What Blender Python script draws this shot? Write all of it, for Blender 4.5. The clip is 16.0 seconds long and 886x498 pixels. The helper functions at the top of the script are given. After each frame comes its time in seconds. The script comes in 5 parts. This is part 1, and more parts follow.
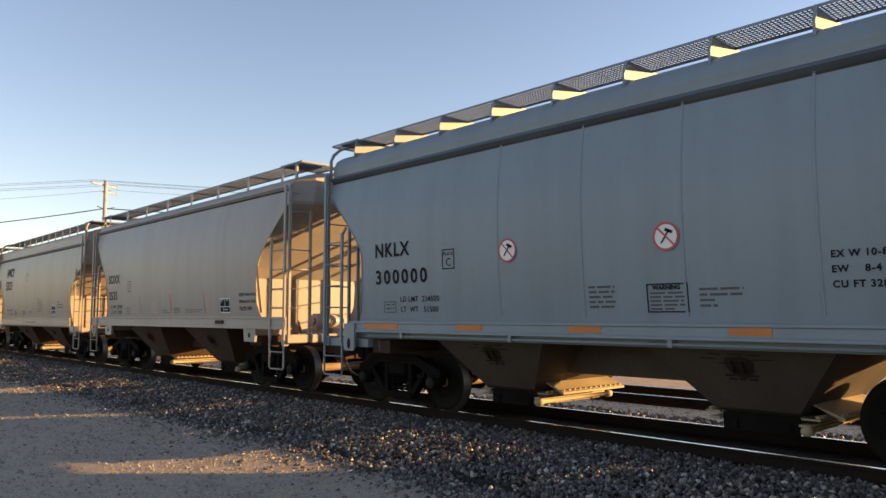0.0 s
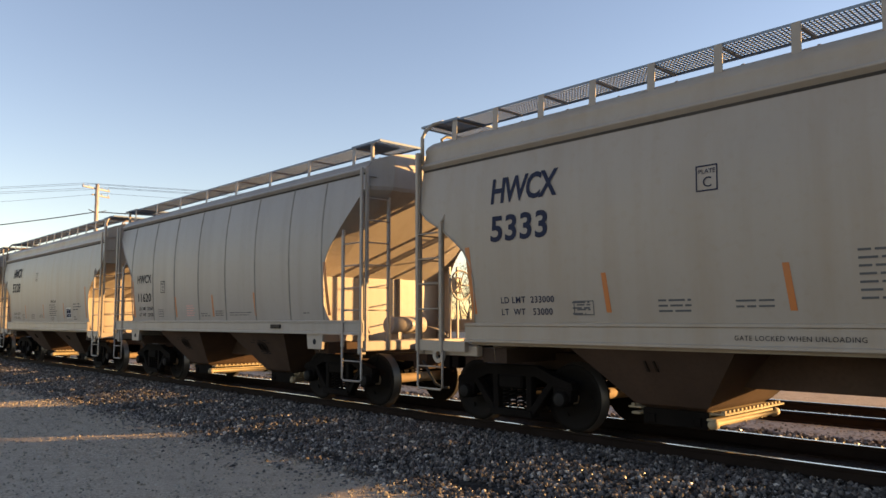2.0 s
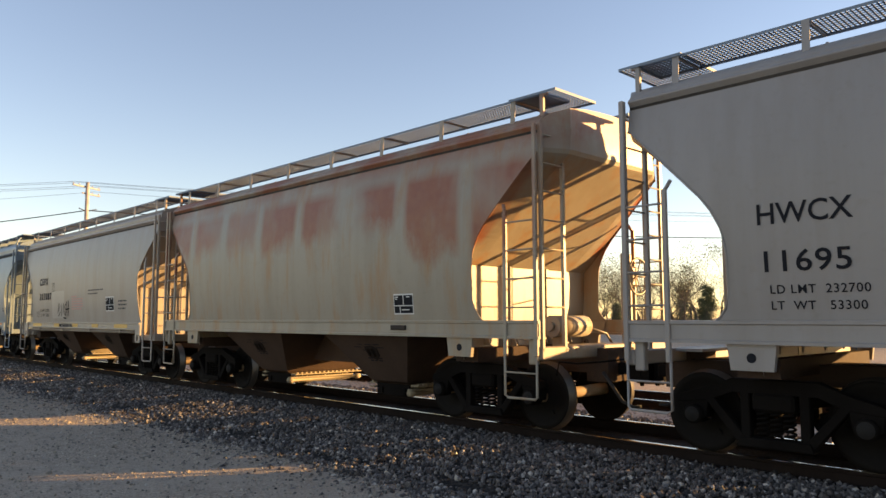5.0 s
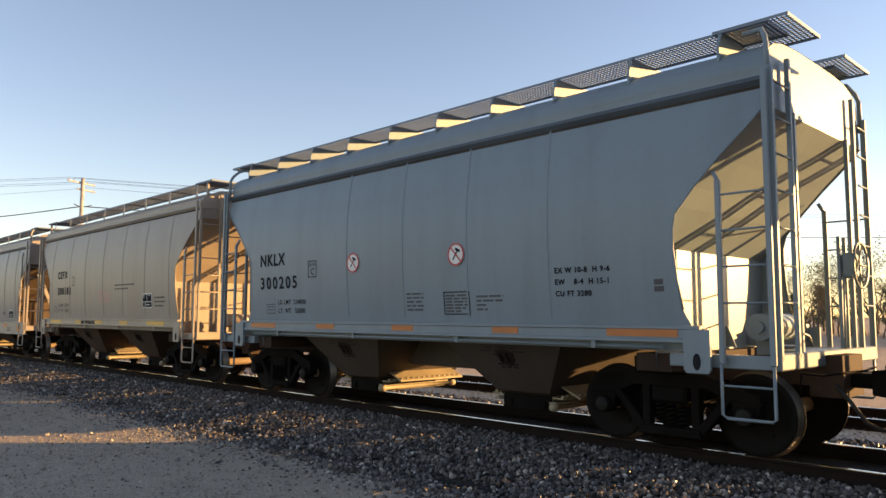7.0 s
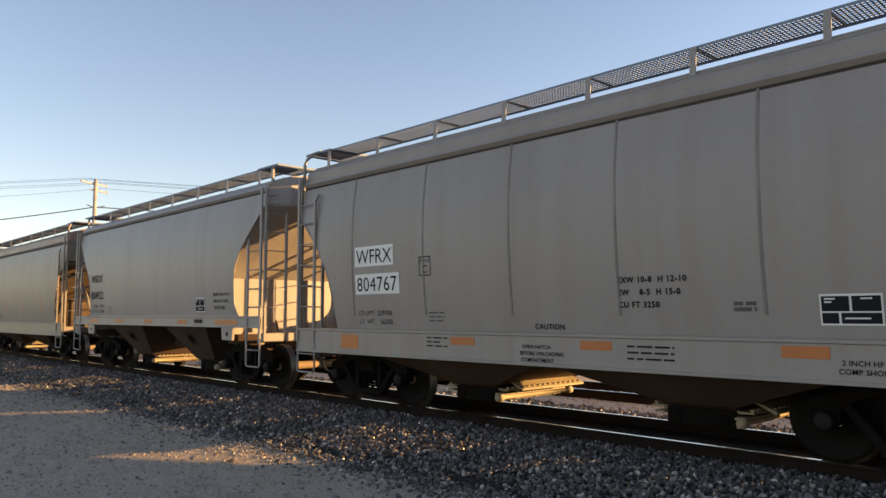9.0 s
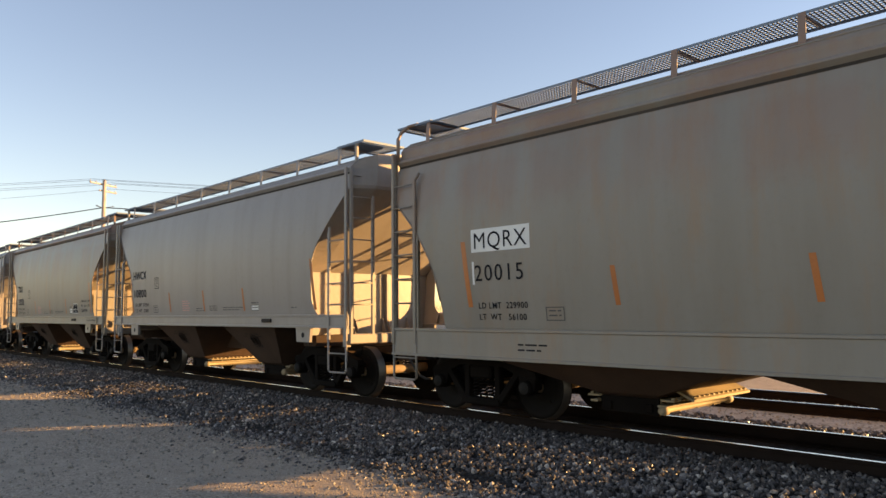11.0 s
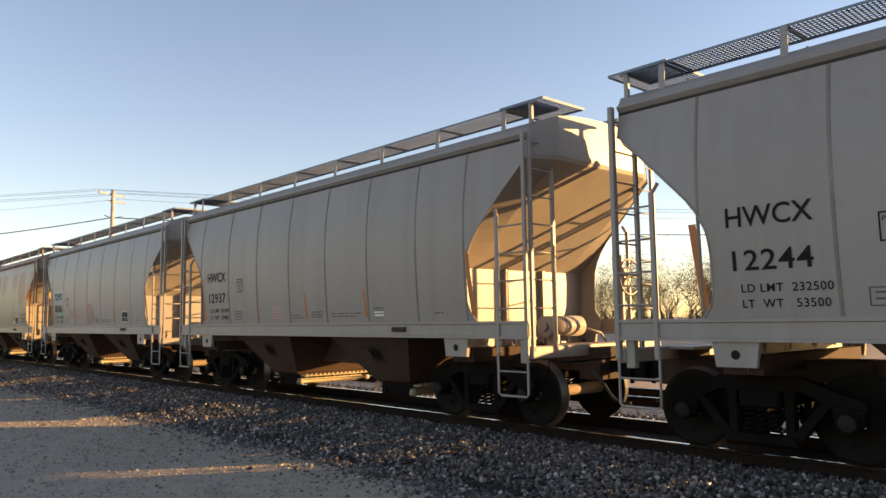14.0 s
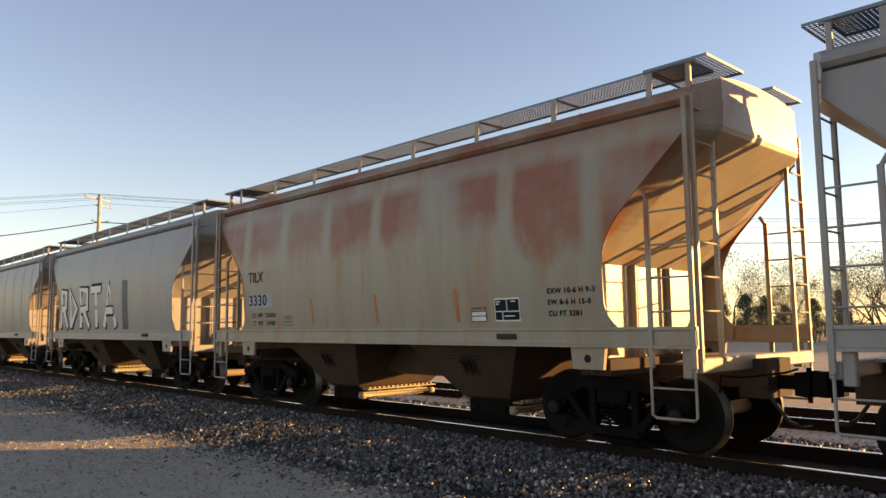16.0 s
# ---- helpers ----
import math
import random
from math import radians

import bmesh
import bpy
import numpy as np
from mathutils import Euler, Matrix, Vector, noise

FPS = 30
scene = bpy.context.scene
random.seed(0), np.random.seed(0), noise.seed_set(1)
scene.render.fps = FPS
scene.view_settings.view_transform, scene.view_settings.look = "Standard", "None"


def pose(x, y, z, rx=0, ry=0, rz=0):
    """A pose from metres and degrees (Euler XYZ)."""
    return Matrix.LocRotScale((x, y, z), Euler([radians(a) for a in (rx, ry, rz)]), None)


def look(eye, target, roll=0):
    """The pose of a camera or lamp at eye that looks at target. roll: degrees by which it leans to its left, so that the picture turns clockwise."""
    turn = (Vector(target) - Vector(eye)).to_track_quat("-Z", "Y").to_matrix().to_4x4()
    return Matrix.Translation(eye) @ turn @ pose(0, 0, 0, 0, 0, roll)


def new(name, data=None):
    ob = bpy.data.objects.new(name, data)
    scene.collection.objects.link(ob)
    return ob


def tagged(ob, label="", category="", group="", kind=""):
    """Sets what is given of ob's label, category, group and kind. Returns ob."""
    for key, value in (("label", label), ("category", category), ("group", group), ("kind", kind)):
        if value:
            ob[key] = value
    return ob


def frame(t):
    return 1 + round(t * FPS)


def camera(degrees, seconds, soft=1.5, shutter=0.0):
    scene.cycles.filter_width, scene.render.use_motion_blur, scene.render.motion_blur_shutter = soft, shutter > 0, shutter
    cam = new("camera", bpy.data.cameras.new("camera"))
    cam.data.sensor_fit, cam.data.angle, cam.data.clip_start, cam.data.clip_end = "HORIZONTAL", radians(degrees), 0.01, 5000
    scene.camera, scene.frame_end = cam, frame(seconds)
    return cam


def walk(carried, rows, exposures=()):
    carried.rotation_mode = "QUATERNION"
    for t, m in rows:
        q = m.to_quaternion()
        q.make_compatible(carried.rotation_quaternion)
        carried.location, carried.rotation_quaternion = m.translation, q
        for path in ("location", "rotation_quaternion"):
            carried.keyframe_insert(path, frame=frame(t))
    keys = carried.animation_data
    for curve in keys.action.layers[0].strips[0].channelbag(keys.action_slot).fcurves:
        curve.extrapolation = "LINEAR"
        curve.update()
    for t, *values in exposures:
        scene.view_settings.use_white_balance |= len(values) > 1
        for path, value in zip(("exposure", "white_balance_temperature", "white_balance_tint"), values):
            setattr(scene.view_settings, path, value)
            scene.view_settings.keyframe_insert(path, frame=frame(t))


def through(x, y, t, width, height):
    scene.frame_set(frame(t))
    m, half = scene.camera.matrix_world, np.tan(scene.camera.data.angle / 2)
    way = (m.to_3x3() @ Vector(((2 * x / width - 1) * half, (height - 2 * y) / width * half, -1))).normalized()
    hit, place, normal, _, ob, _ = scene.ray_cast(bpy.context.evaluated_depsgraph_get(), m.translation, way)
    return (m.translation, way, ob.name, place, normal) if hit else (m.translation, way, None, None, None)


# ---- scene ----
FOV = 62.2
EYE = 1.54          # eye above the rail heads
TRACK = 9.06        # distance from the camera to the track's centre line
SPEED = 13.87       # train speed, metres a second
PITCH = 12.55       # one car, coupler to coupler
HALF = 5.6          # half of a car body's length
cam = camera(FOV, 16.0)
# seconds, yaw, pitch, roll of the hand-held camera, which stands still
TURNS = [
    (0, 47.10, 5.13, -0.17),
    (0.5, 46.97, 5.22, -0.21),
    (1, 47.03, 5.30, -0.24),
    (1.5, 47.03, 5.29, -0.27),
    (2, 46.55, 5.39, -0.25),
    (2.5, 46.32, 5.52, -0.22),
    (3, 46.57, 5.68, -0.20),
    (3.5, 46.38, 5.81, -0.17),
    (4, 45.97, 5.56, -0.17),
    (4.2, 45.81, 5.46, -0.17),
    (6.3, 46.13, 5.28, 0.06),
    (6.5, 45.86, 5.24, 0.08),
    (7, 45.60, 5.21, 0.13),
    (7.5, 45.98, 5.17, 0.18),
    (8, 46.14, 5.10, 0.03),
    (8.5, 46.18, 5.01, -0.07),
    (9, 46.45, 5.06, -0.17),
    (9.2, 46.52, 5.03, -0.21),
    (11.3, 47.22, 4.87, -0.63),
    (11.5, 47.37, 4.89, -0.67),
    (12, 47.74, 5.02, -0.71),
    (12.5, 47.77, 5.14, -0.74),
    (13, 47.82, 5.28, -0.77),
    (13.5, 47.65, 5.41, -0.79),
    (14, 47.61, 5.51, -0.82),
    (14.5, 47.46, 5.61, -0.85),
    (15, 47.39, 5.69, -0.87),
    (15.5, 47.04, 5.82, -0.73),
    (16, 46.71, 6.02, -0.59),
]
walk(cam, [(t, pose(0, 0, EYE, 90 + p, 0, y) @ pose(0, 0, 0, 0, 0, r)) for t, y, p, r in TURNS], [(0.0, 1.55, 7050, 28), (0.5, 1.66, 7600, 30), (1.0, 1.63, 7350, 28), (1.5, 1.76, 7600, 29), (2.0, 1.55, 7150, 28), (2.5, 1.57, 7200, 28), (3.0, 1.60, 7250, 27), (4.0, 1.64, 7300, 27), (6.5, 1.55, 7000, 28), (7.5, 1.62, 7200, 28), (9.0, 1.57, 7150, 28), (11.5, 1.62, 7400, 28), (12.5, 1.60, 7300, 28), (13.0, 1.57, 7250, 28), (13.5, 1.45, 6950, 28), (14.0, 1.6, 7250, 28), (14.5, 1.54, 7050, 28), (15.0, 1.74, 7300, 28), (15.5, 1.6, 7200, 28), (16.0, 1.51, 7400, 29)])

# ---- light ----
SUN_EL, SUN_SIDE = 7.5, 35.0   # degrees up; degrees from straight across the track towards the train's head
world = bpy.data.worlds.new("sky")
scene.world = world
world.use_nodes = True
wn = world.node_tree.nodes
wn.clear()
sky = wn.new("ShaderNodeTexSky")
sky.sky_type, sky.sun_disc = "NISHITA", False
sky.sun_elevation, sky.sun_rotation = radians(SUN_EL), radians(SUN_SIDE)
sky.air_density, sky.dust_density, sky.ozone_density = 0.92, 0.08, 1.3
bg, wout = wn.new("ShaderNodeBackground"), wn.new("ShaderNodeOutputWorld")
bg.inputs["Strength"].default_value = 0.108
world.node_tree.links.new(sky.outputs[0], bg.inputs[0])
world.node_tree.links.new(bg.outputs[0], wout.inputs[0])
sun = new("sun", bpy.data.lights.new("sun", "SUN"))
sun.data.energy, sun.data.angle, sun.data.color = 4.9, radians(0.6), (1.0, 0.655, 0.24)
sun_way = Vector((math.sin(radians(SUN_SIDE)) * math.cos(radians(SUN_EL)), math.cos(radians(SUN_SIDE)) * math.cos(radians(SUN_EL)), math.sin(radians(SUN_EL))))
sun.matrix_world = look(sun_way * 100, (0, 0, 0))


# ---- materials ----
def nodes_of(name):
    m = bpy.data.materials.new(name)
    m.use_nodes = True
    nt = m.node_tree
    return m, nt, nt.nodes["Principled BSDF"]


def noise_at(nt, scale, detail=4.0, stretch=(1, 1, 1), rough=0.6, seed=(0, 0, 0)):
    tc, mp, n = nt.nodes.new("ShaderNodeTexCoord"), nt.nodes.new("ShaderNodeMapping"), nt.nodes.new("ShaderNodeTexNoise")
    mp.inputs["Scale"].default_value, mp.inputs["Location"].default_value = stretch, seed
    n.inputs["Scale"].default_value, n.inputs["Detail"].default_value, n.inputs["Roughness"].default_value = scale, detail, rough
    nt.links.new(tc.outputs["Object"], mp.inputs[0])
    nt.links.new(mp.outputs[0], n.inputs["Vector"])
    return n.outputs["Fac"]


def ramp(nt, fac, lo, hi):
    r = nt.nodes.new("ShaderNodeMapRange")
    r.inputs["From Min"].default_value, r.inputs["From Max"].default_value = lo, hi
    nt.links.new(fac, r.inputs["Value"])
    return r.outputs["Result"]


def mix(nt, fac, a, b):
    m = nt.nodes.new("ShaderNodeMix")
    m.data_type = "RGBA"
    for v, i in ((fac, 0), (a, 6), (b, 7)):
        if isinstance(v, (tuple, float, int)):
            m.inputs[i].default_value = (*v, 1) if isinstance(v, tuple) else v
        else:
            nt.links.new(v, m.inputs[i])
    return m.outputs[2]


def times(nt, a, b):
    m = nt.nodes.new("ShaderNodeMath")
    m.operation = "MULTIPLY"
    for v, i in ((a, 0), (b, 1)):
        if isinstance(v, (float, int)):
            m.inputs[i].default_value = v
        else:
            nt.links.new(v, m.inputs[i])
    return m.outputs[0]


def bump(nt, bsdf, height, strength=0.3, dist=0.01):
    b = nt.nodes.new("ShaderNodeBump")
    b.inputs["Strength"].default_value, b.inputs["Distance"].default_value = strength, dist
    nt.links.new(height, b.inputs["Height"])
    nt.links.new(b.outputs[0], bsdf.inputs["Normal"])


def plain(name, col, rough=0.6, metal=0.0, var=0.25, scale=6.0, bumps=0.15, dist=0.004, dark=None, spec=0.5):
    """A painted or bare surface with grain and stains at two scales."""
    m, nt, b = nodes_of(name)
    d = dark or tuple(c * (1 - var) for c in col)
    big = ramp(nt, noise_at(nt, scale * 0.15, 3), 0.35, 0.7)
    fine = noise_at(nt, scale * 4, 5)
    c = mix(nt, big, col, d)
    c = mix(nt, times(nt, ramp(nt, fine, 0.45, 0.75), 0.4), c, tuple(x * (1 - var * 1.4) for x in col))
    nt.links.new(c, b.inputs["Base Color"])
    b.inputs["Roughness"].default_value, b.inputs["Metallic"].default_value, b.inputs["Specular IOR Level"].default_value = rough, metal, spec
    bump(nt, b, fine, bumps, dist)
    return m


def car_paint(name, col, grime=(0.16, 0.12, 0.08), grime_amount=0.35, rust=0.0, seed=0.0, rough=0.42):
    """Weathered enamel on steel: cloudy fading, vertical streaks, and, where asked for, rust blooms."""
    m, nt, b = nodes_of(name)
    cloud = ramp(nt, noise_at(nt, 0.5, 4, seed=(seed, seed * 2, 0)), 0.32, 0.68)
    streak = ramp(nt, noise_at(nt, 0.7, 5, (3.5, 3.5, 0.22), seed=(seed * 3, 0, seed)), 0.44, 0.85)
    speck = ramp(nt, noise_at(nt, 9.0, 6, seed=(0, seed, 0)), 0.55, 0.8)
    c = mix(nt, times(nt, cloud, 0.45), col, tuple(x * 0.78 + 0.02 for x in col))
    c = mix(nt, times(nt, streak, grime_amount), c, grime)
    c = mix(nt, times(nt, speck, grime_amount * 0.5), c, grime)
    if rust:
        sep, tc = nt.nodes.new("ShaderNodeSeparateXYZ"), nt.nodes.new("ShaderNodeTexCoord")
        nt.links.new(tc.outputs["Object"], sep.inputs[0])
        # blooms sit in the upper half of each panel, between the weld seams, and run lower at the car's head
        saw = nt.nodes.new("ShaderNodeMath")
        saw.operation = "PINGPONG"
        saw.inputs[1].default_value = 0.72
        nt.links.new(sep.outputs["X"], saw.inputs[0])
        wide = nt.nodes.new("ShaderNodeMath")
        wide.operation = "ABSOLUTE"
        nt.links.new(sep.outputs["Y"], wide.inputs[0])
        panel = times(nt, ramp(nt, saw.outputs[0], 0.07, 0.2), ramp(nt, wide.outputs[0], 1.34, 1.42))
        head = ramp(nt, sep.outputs["X"], 2.2, 4.6)
        low = nt.nodes.new("ShaderNodeMath")
        low.operation = "MULTIPLY_ADD"
        nt.links.new(head, low.inputs[0])
        low.inputs[1].default_value = 0.45
        nt.links.new(sep.outputs["Z"], low.inputs[2])
        ragged = nt.nodes.new("ShaderNodeMath")
        ragged.operation = "MULTIPLY_ADD"
        nt.links.new(noise_at(nt, 1.1, 5, (1, 1, 0.5), 0.65, (seed, 3, 0)), ragged.inputs[0])
        ragged.inputs[1].default_value = 1.5
        nt.links.new(low.outputs[0], ragged.inputs[2])
        high = times(nt, times(nt, ramp(nt, ragged.outputs[0], 3.5, 3.85), ramp(nt, sep.outputs["Z"], 3.82, 3.62)), panel)
        patch = ramp(nt, noise_at(nt, 0.45, 4, (1, 1, 0.6), 0.6, (seed + 3.3, 0, 1.0)), 0.27, 0.45)
        drip = ramp(nt, noise_at(nt, 1.3, 6, (2.2, 2.2, 0.4), 0.7, (seed, 1, 2)), 0.5, 0.72)
        deep = mix(nt, noise_at(nt, 7.0, 5), (0.23, 0.052, 0.026), (0.33, 0.12, 0.05))
        c = mix(nt, times(nt, drip, 0.8 * rust), c, (0.36, 0.17, 0.06))
        c = mix(nt, times(nt, times(nt, patch, high), max(0.0, 1.3 * rust - 0.35)), c, deep)
        edge = times(nt, ramp(nt, sep.outputs["Z"], 3.75, 4.08), ramp(nt, noise_at(nt, 0.9, 5, (1, 1, 1), 0.6, (seed, 4, 0)), 0.38, 0.58))
        c = mix(nt, times(nt, edge, 0.9 * rust), c, deep)
    nt.links.new(c, b.inputs["Base Color"])
    b.inputs["Roughness"].default_value, b.inputs["Specular IOR Level"].default_value = rough, 0.35
    wave = noise_at(nt, 1.6, 3)
    bump(nt, b, wave, 0.25, 0.02)
    return m


M = {
    "blue": car_paint("blue_grey_paint", (0.19, 0.243, 0.278), grime=(0.09, 0.09, 0.085), grime_amount=0.28, seed=1.0, rough=0.4),
    "cream": car_paint("cream_paint", (0.345, 0.288, 0.232), grime=(0.24, 0.15, 0.075), grime_amount=0.4, seed=2.0),
    "grey": car_paint("light_grey_paint", (0.312, 0.282, 0.261), grime_amount=0.36, seed=3.0),
    "tan": car_paint("tan_grey_paint", (0.305, 0.27, 0.243), grime_amount=0.36, seed=4.0),
    "pale": car_paint("pale_warm_paint", (0.365, 0.317, 0.268), grime=(0.24, 0.16, 0.085), grime_amount=0.4, rust=0.2, seed=5.0),
    "stained": car_paint("stained_paint", (0.27, 0.24, 0.2), grime_amount=0.34, rust=0.42, seed=6.0),
    "rusty": car_paint("rust_bloomed_paint", (0.34, 0.29, 0.22), grime_amount=0.4, rust=1.0, seed=7.3),
    # bay colours are darkened to carry the shade under the cars
    "under": plain("dusty_shaded_hopper_paint", (0.088, 0.056, 0.041), 0.75, var=0.35, scale=5, spec=0.15),
    "under_blue": plain("dusty_shaded_grey_hopper_paint", (0.078, 0.062, 0.05), 0.7, var=0.35, scale=5, spec=0.15),
    "galv": plain("galvanised_grating", (0.19, 0.24, 0.30), 0.6, 0.0, var=0.2),
    "gate": plain("gate_steel", (0.42, 0.335, 0.215), 0.65, 0.0, var=0.35, spec=0.2),
    # near-black truck and wheel colours include the shade below the train
    "truck": plain("shaded_oily_cast_steel", (0.0115, 0.0095, 0.0083), 0.85, 0.0, var=0.4, scale=10, spec=0.05),
    "sillsteel": plain("rust_brown_steel", (0.06, 0.037, 0.026), 0.8, var=0.4, spec=0.15),
    "axle": plain("dusty_axle_steel", (0.36, 0.26, 0.165), 0.75, var=0.35, scale=8, spec=0.2),
    "wheel": plain("shaded_wheel_steel", (0.0125, 0.0105, 0.009), 0.7, 0.0, var=0.3, spec=0.06),
    "tread": plain("worn_tread_steel", (0.10, 0.09, 0.08), 0.4, 0.8, var=0.15),
    "railhead": plain("polished_rail_head", (0.62, 0.60, 0.57), 0.18, 1.0, var=0.1),
    "rail": plain("rusted_rail", (0.02, 0.0135, 0.011), 0.85, 0.0, var=0.4, scale=14, spec=0.08),
    "tie": plain("creosoted_timber", (0.03, 0.024, 0.02), 0.9, spec=0.1, var=0.5, scale=12, bumps=0.5),
    "black": plain("black_lettering", (0.016, 0.016, 0.02), 0.7, var=0.2, spec=0.12),
    "navy": plain("navy_lettering", (0.025, 0.03, 0.055), 0.7, var=0.2, spec=0.12),
    "white": plain("white_decal", (0.75, 0.74, 0.70), 0.5, var=0.12),
    "patch": plain("repainted_patch", (0.405, 0.37, 0.325), 0.4, var=0.12),
    "greydecal": plain("grey_patch", (0.33, 0.34, 0.35), 0.5, var=0.15),
    "orange": plain("orange_reflector", (0.52, 0.15, 0.028), 0.4, var=0.2),
    "yellow": plain("yellow_reflector", (0.66, 0.36, 0.04), 0.4, var=0.2),
    "print": plain("faded_print", (0.1, 0.098, 0.098), 0.7, var=0.2, spec=0.15),
    "red": plain("red_print", (0.55, 0.05, 0.06), 0.5, var=0.15),
    "pink": plain("faded_red_print", (0.62, 0.30, 0.26), 0.6, var=0.15),
    "green": plain("green_spray", (0.10, 0.50, 0.36), 0.6, var=0.15),
    "scorch": plain("scorched_steel", (0.04, 0.028, 0.022), 0.8, var=0.4, spec=0.1),
    "rubber": plain("black_rubber", (0.02, 0.02, 0.02), 0.7),
    "dark_blue": plain("eave_shade_blue_grey", (0.085, 0.11, 0.135), 0.6, var=0.3),
    "cap": plain("worn_bearing_cap", (0.024, 0.022, 0.02), 0.75, var=0.4, scale=20, spec=0.15),
    "scuff": plain("dark_sprayed_scuff", (0.11, 0.11, 0.115), 0.6, var=0.6, scale=9),
    "recess": plain("dark_brown_slope_sheet", (0.11, 0.078, 0.055), 0.8, var=0.35, scale=4, spec=0.15),
    "joint": plain("dark_brown_steel", (0.075, 0.062, 0.052), 0.85, var=0.4, spec=0.1),
    "pole": plain("weathered_pole_wood", (0.5, 0.43, 0.38), 0.85, var=0.4, scale=8, bumps=0.4),
    "wire": plain("dark_cable", (0.03, 0.03, 0.035), 0.6),
    "glassy": plain("glazed_insulator", (0.4, 0.38, 0.36), 0.25),
    "bark": plain("grey_bark", (0.16, 0.12, 0.09), 0.9, var=0.4, scale=10, bumps=0.5),
}


def leaf_material(name, a, b2):
    m, nt, b = nodes_of(name)
    g = nt.nodes.new("ShaderNodeNewGeometry")
    nt.links.new(mix(nt, g.outputs["Random Per Island"], a, b2), b.inputs["Base Color"])
    b.inputs["Roughness"].default_value = 0.6
    return m


def stone_material(name, cols, rough=0.75):
    m, nt, b = nodes_of(name)
    g = nt.nodes.new("ShaderNodeNewGeometry")
    r = nt.nodes.new("ShaderNodeValToRGB")
    r.color_ramp.elements[0].color, r.color_ramp.elements[1].color = (*cols[0], 1), (*cols[-1], 1)
    for i, c in enumerate(cols[1:-1]):
        e = r.color_ramp.elements.new((i + 1) / (len(cols) - 1))
        e.color = (*c, 1)
    nt.links.new(g.outputs["Random Per Island"], r.inputs[0])
    grain = noise_at(nt, 40, 4)
    c = mix(nt, times(nt, grain, 0.5), r.outputs[0], (0.05, 0.045, 0.04))
    nt.links.new(c, b.inputs["Base Color"])
    b.inputs["Roughness"].default_value, b.inputs["Specular IOR Level"].default_value = rough, 0.25
    bump(nt, b, grain, 0.4, 0.004)
    return m


def gravel_material(name, cols, cell, relief):
    """Packed small stones: cells in several tones, with dust and damp patches."""
    m, nt, b = nodes_of(name)
    tc, v = nt.nodes.new("ShaderNodeTexCoord"), nt.nodes.new("ShaderNodeTexVoronoi")
    v.inputs["Scale"].default_value = cell
    nt.links.new(tc.outputs["Object"], v.inputs["Vector"])
    sep = nt.nodes.new("ShaderNodeSeparateColor")
    nt.links.new(v.outputs["Color"], sep.inputs[0])
    c = mix(nt, sep.outputs[0], cols[0], cols[1])
    c = mix(nt, ramp(nt, noise_at(nt, 0.35, 5), 0.42, 0.68), c, cols[2])
    c = mix(nt, times(nt, ramp(nt, noise_at(nt, 3.0, 5), 0.5, 0.75), 0.5), c, cols[3])
    nt.links.new(c, b.inputs["Base Color"])
    b.inputs["Roughness"].default_value, b.inputs["Specular IOR Level"].default_value = 0.9, 0.15
    inv = nt.nodes.new("ShaderNodeMath")
    inv.operation = "SUBTRACT"
    inv.inputs[0].default_value = 1.0
    nt.links.new(v.outputs["Distance"], inv.inputs[1])
    bump(nt, b, inv.outputs[0], 0.8, relief)
    return m


M["ballast"] = stone_material("ballast_stone", [(0.018, 0.015, 0.014), (0.08, 0.068, 0.062), (0.30, 0.26, 0.235), (0.026, 0.022, 0.021), (0.125, 0.105, 0.094), (0.036, 0.03, 0.028), (0.2, 0.173, 0.155), (0.024, 0.02, 0.018), (0.66, 0.58, 0.5)], 0.34)
M["pebble"] = stone_material("lot_pebble", [(0.17, 0.148, 0.122), (0.42, 0.36, 0.29), (0.27, 0.235, 0.19), (0.58, 0.51, 0.42)])
M["lot"] = gravel_material("packed_gravel", [(0.24, 0.19, 0.145), (0.54, 0.435, 0.33), (0.43, 0.345, 0.262), (0.21, 0.168, 0.13)], 42.0, 0.014)
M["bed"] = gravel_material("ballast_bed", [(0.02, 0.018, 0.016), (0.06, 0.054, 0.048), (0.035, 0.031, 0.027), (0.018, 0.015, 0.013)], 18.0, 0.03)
M["fines"] = gravel_material("pale_gravel_fines", [(0.30, 0.27, 0.23), (0.62, 0.57, 0.49), (0.50, 0.45, 0.385), (0.33, 0.295, 0.25)], 26.0, 0.015)
M["pale_stone"] = stone_material("pale_gravel_stone", [(0.25, 0.225, 0.19), (0.6, 0.55, 0.47), (0.42, 0.38, 0.32)])
M["evergreen"] = leaf_material("evergreen_leaf", (0.035, 0.065, 0.025), (0.08, 0.11, 0.04))
M["dryleaf"] = leaf_material("thin_dry_leaf", (0.13, 0.10, 0.05), (0.07, 0.085, 0.03))


# ---- mesh tools ----
def to_mesh(name, bm, mats):
    me = bpy.data.meshes.new(name)
    bmesh.ops.recalc_face_normals(bm, faces=bm.faces)
    bm.to_mesh(me)
    bm.free()
    for m in mats if isinstance(mats, (list, tuple)) else [mats]:
        me.materials.append(m)
    return me


def part(name, me, parent, label="", at=None):
    """One mesh as an object of its own under a thing or a part."""
    ob = new(name, me)
    ob.parent = parent
    if at is not None:
        ob.matrix_basis = at
    if label:
        ob["label"] = label
    return ob


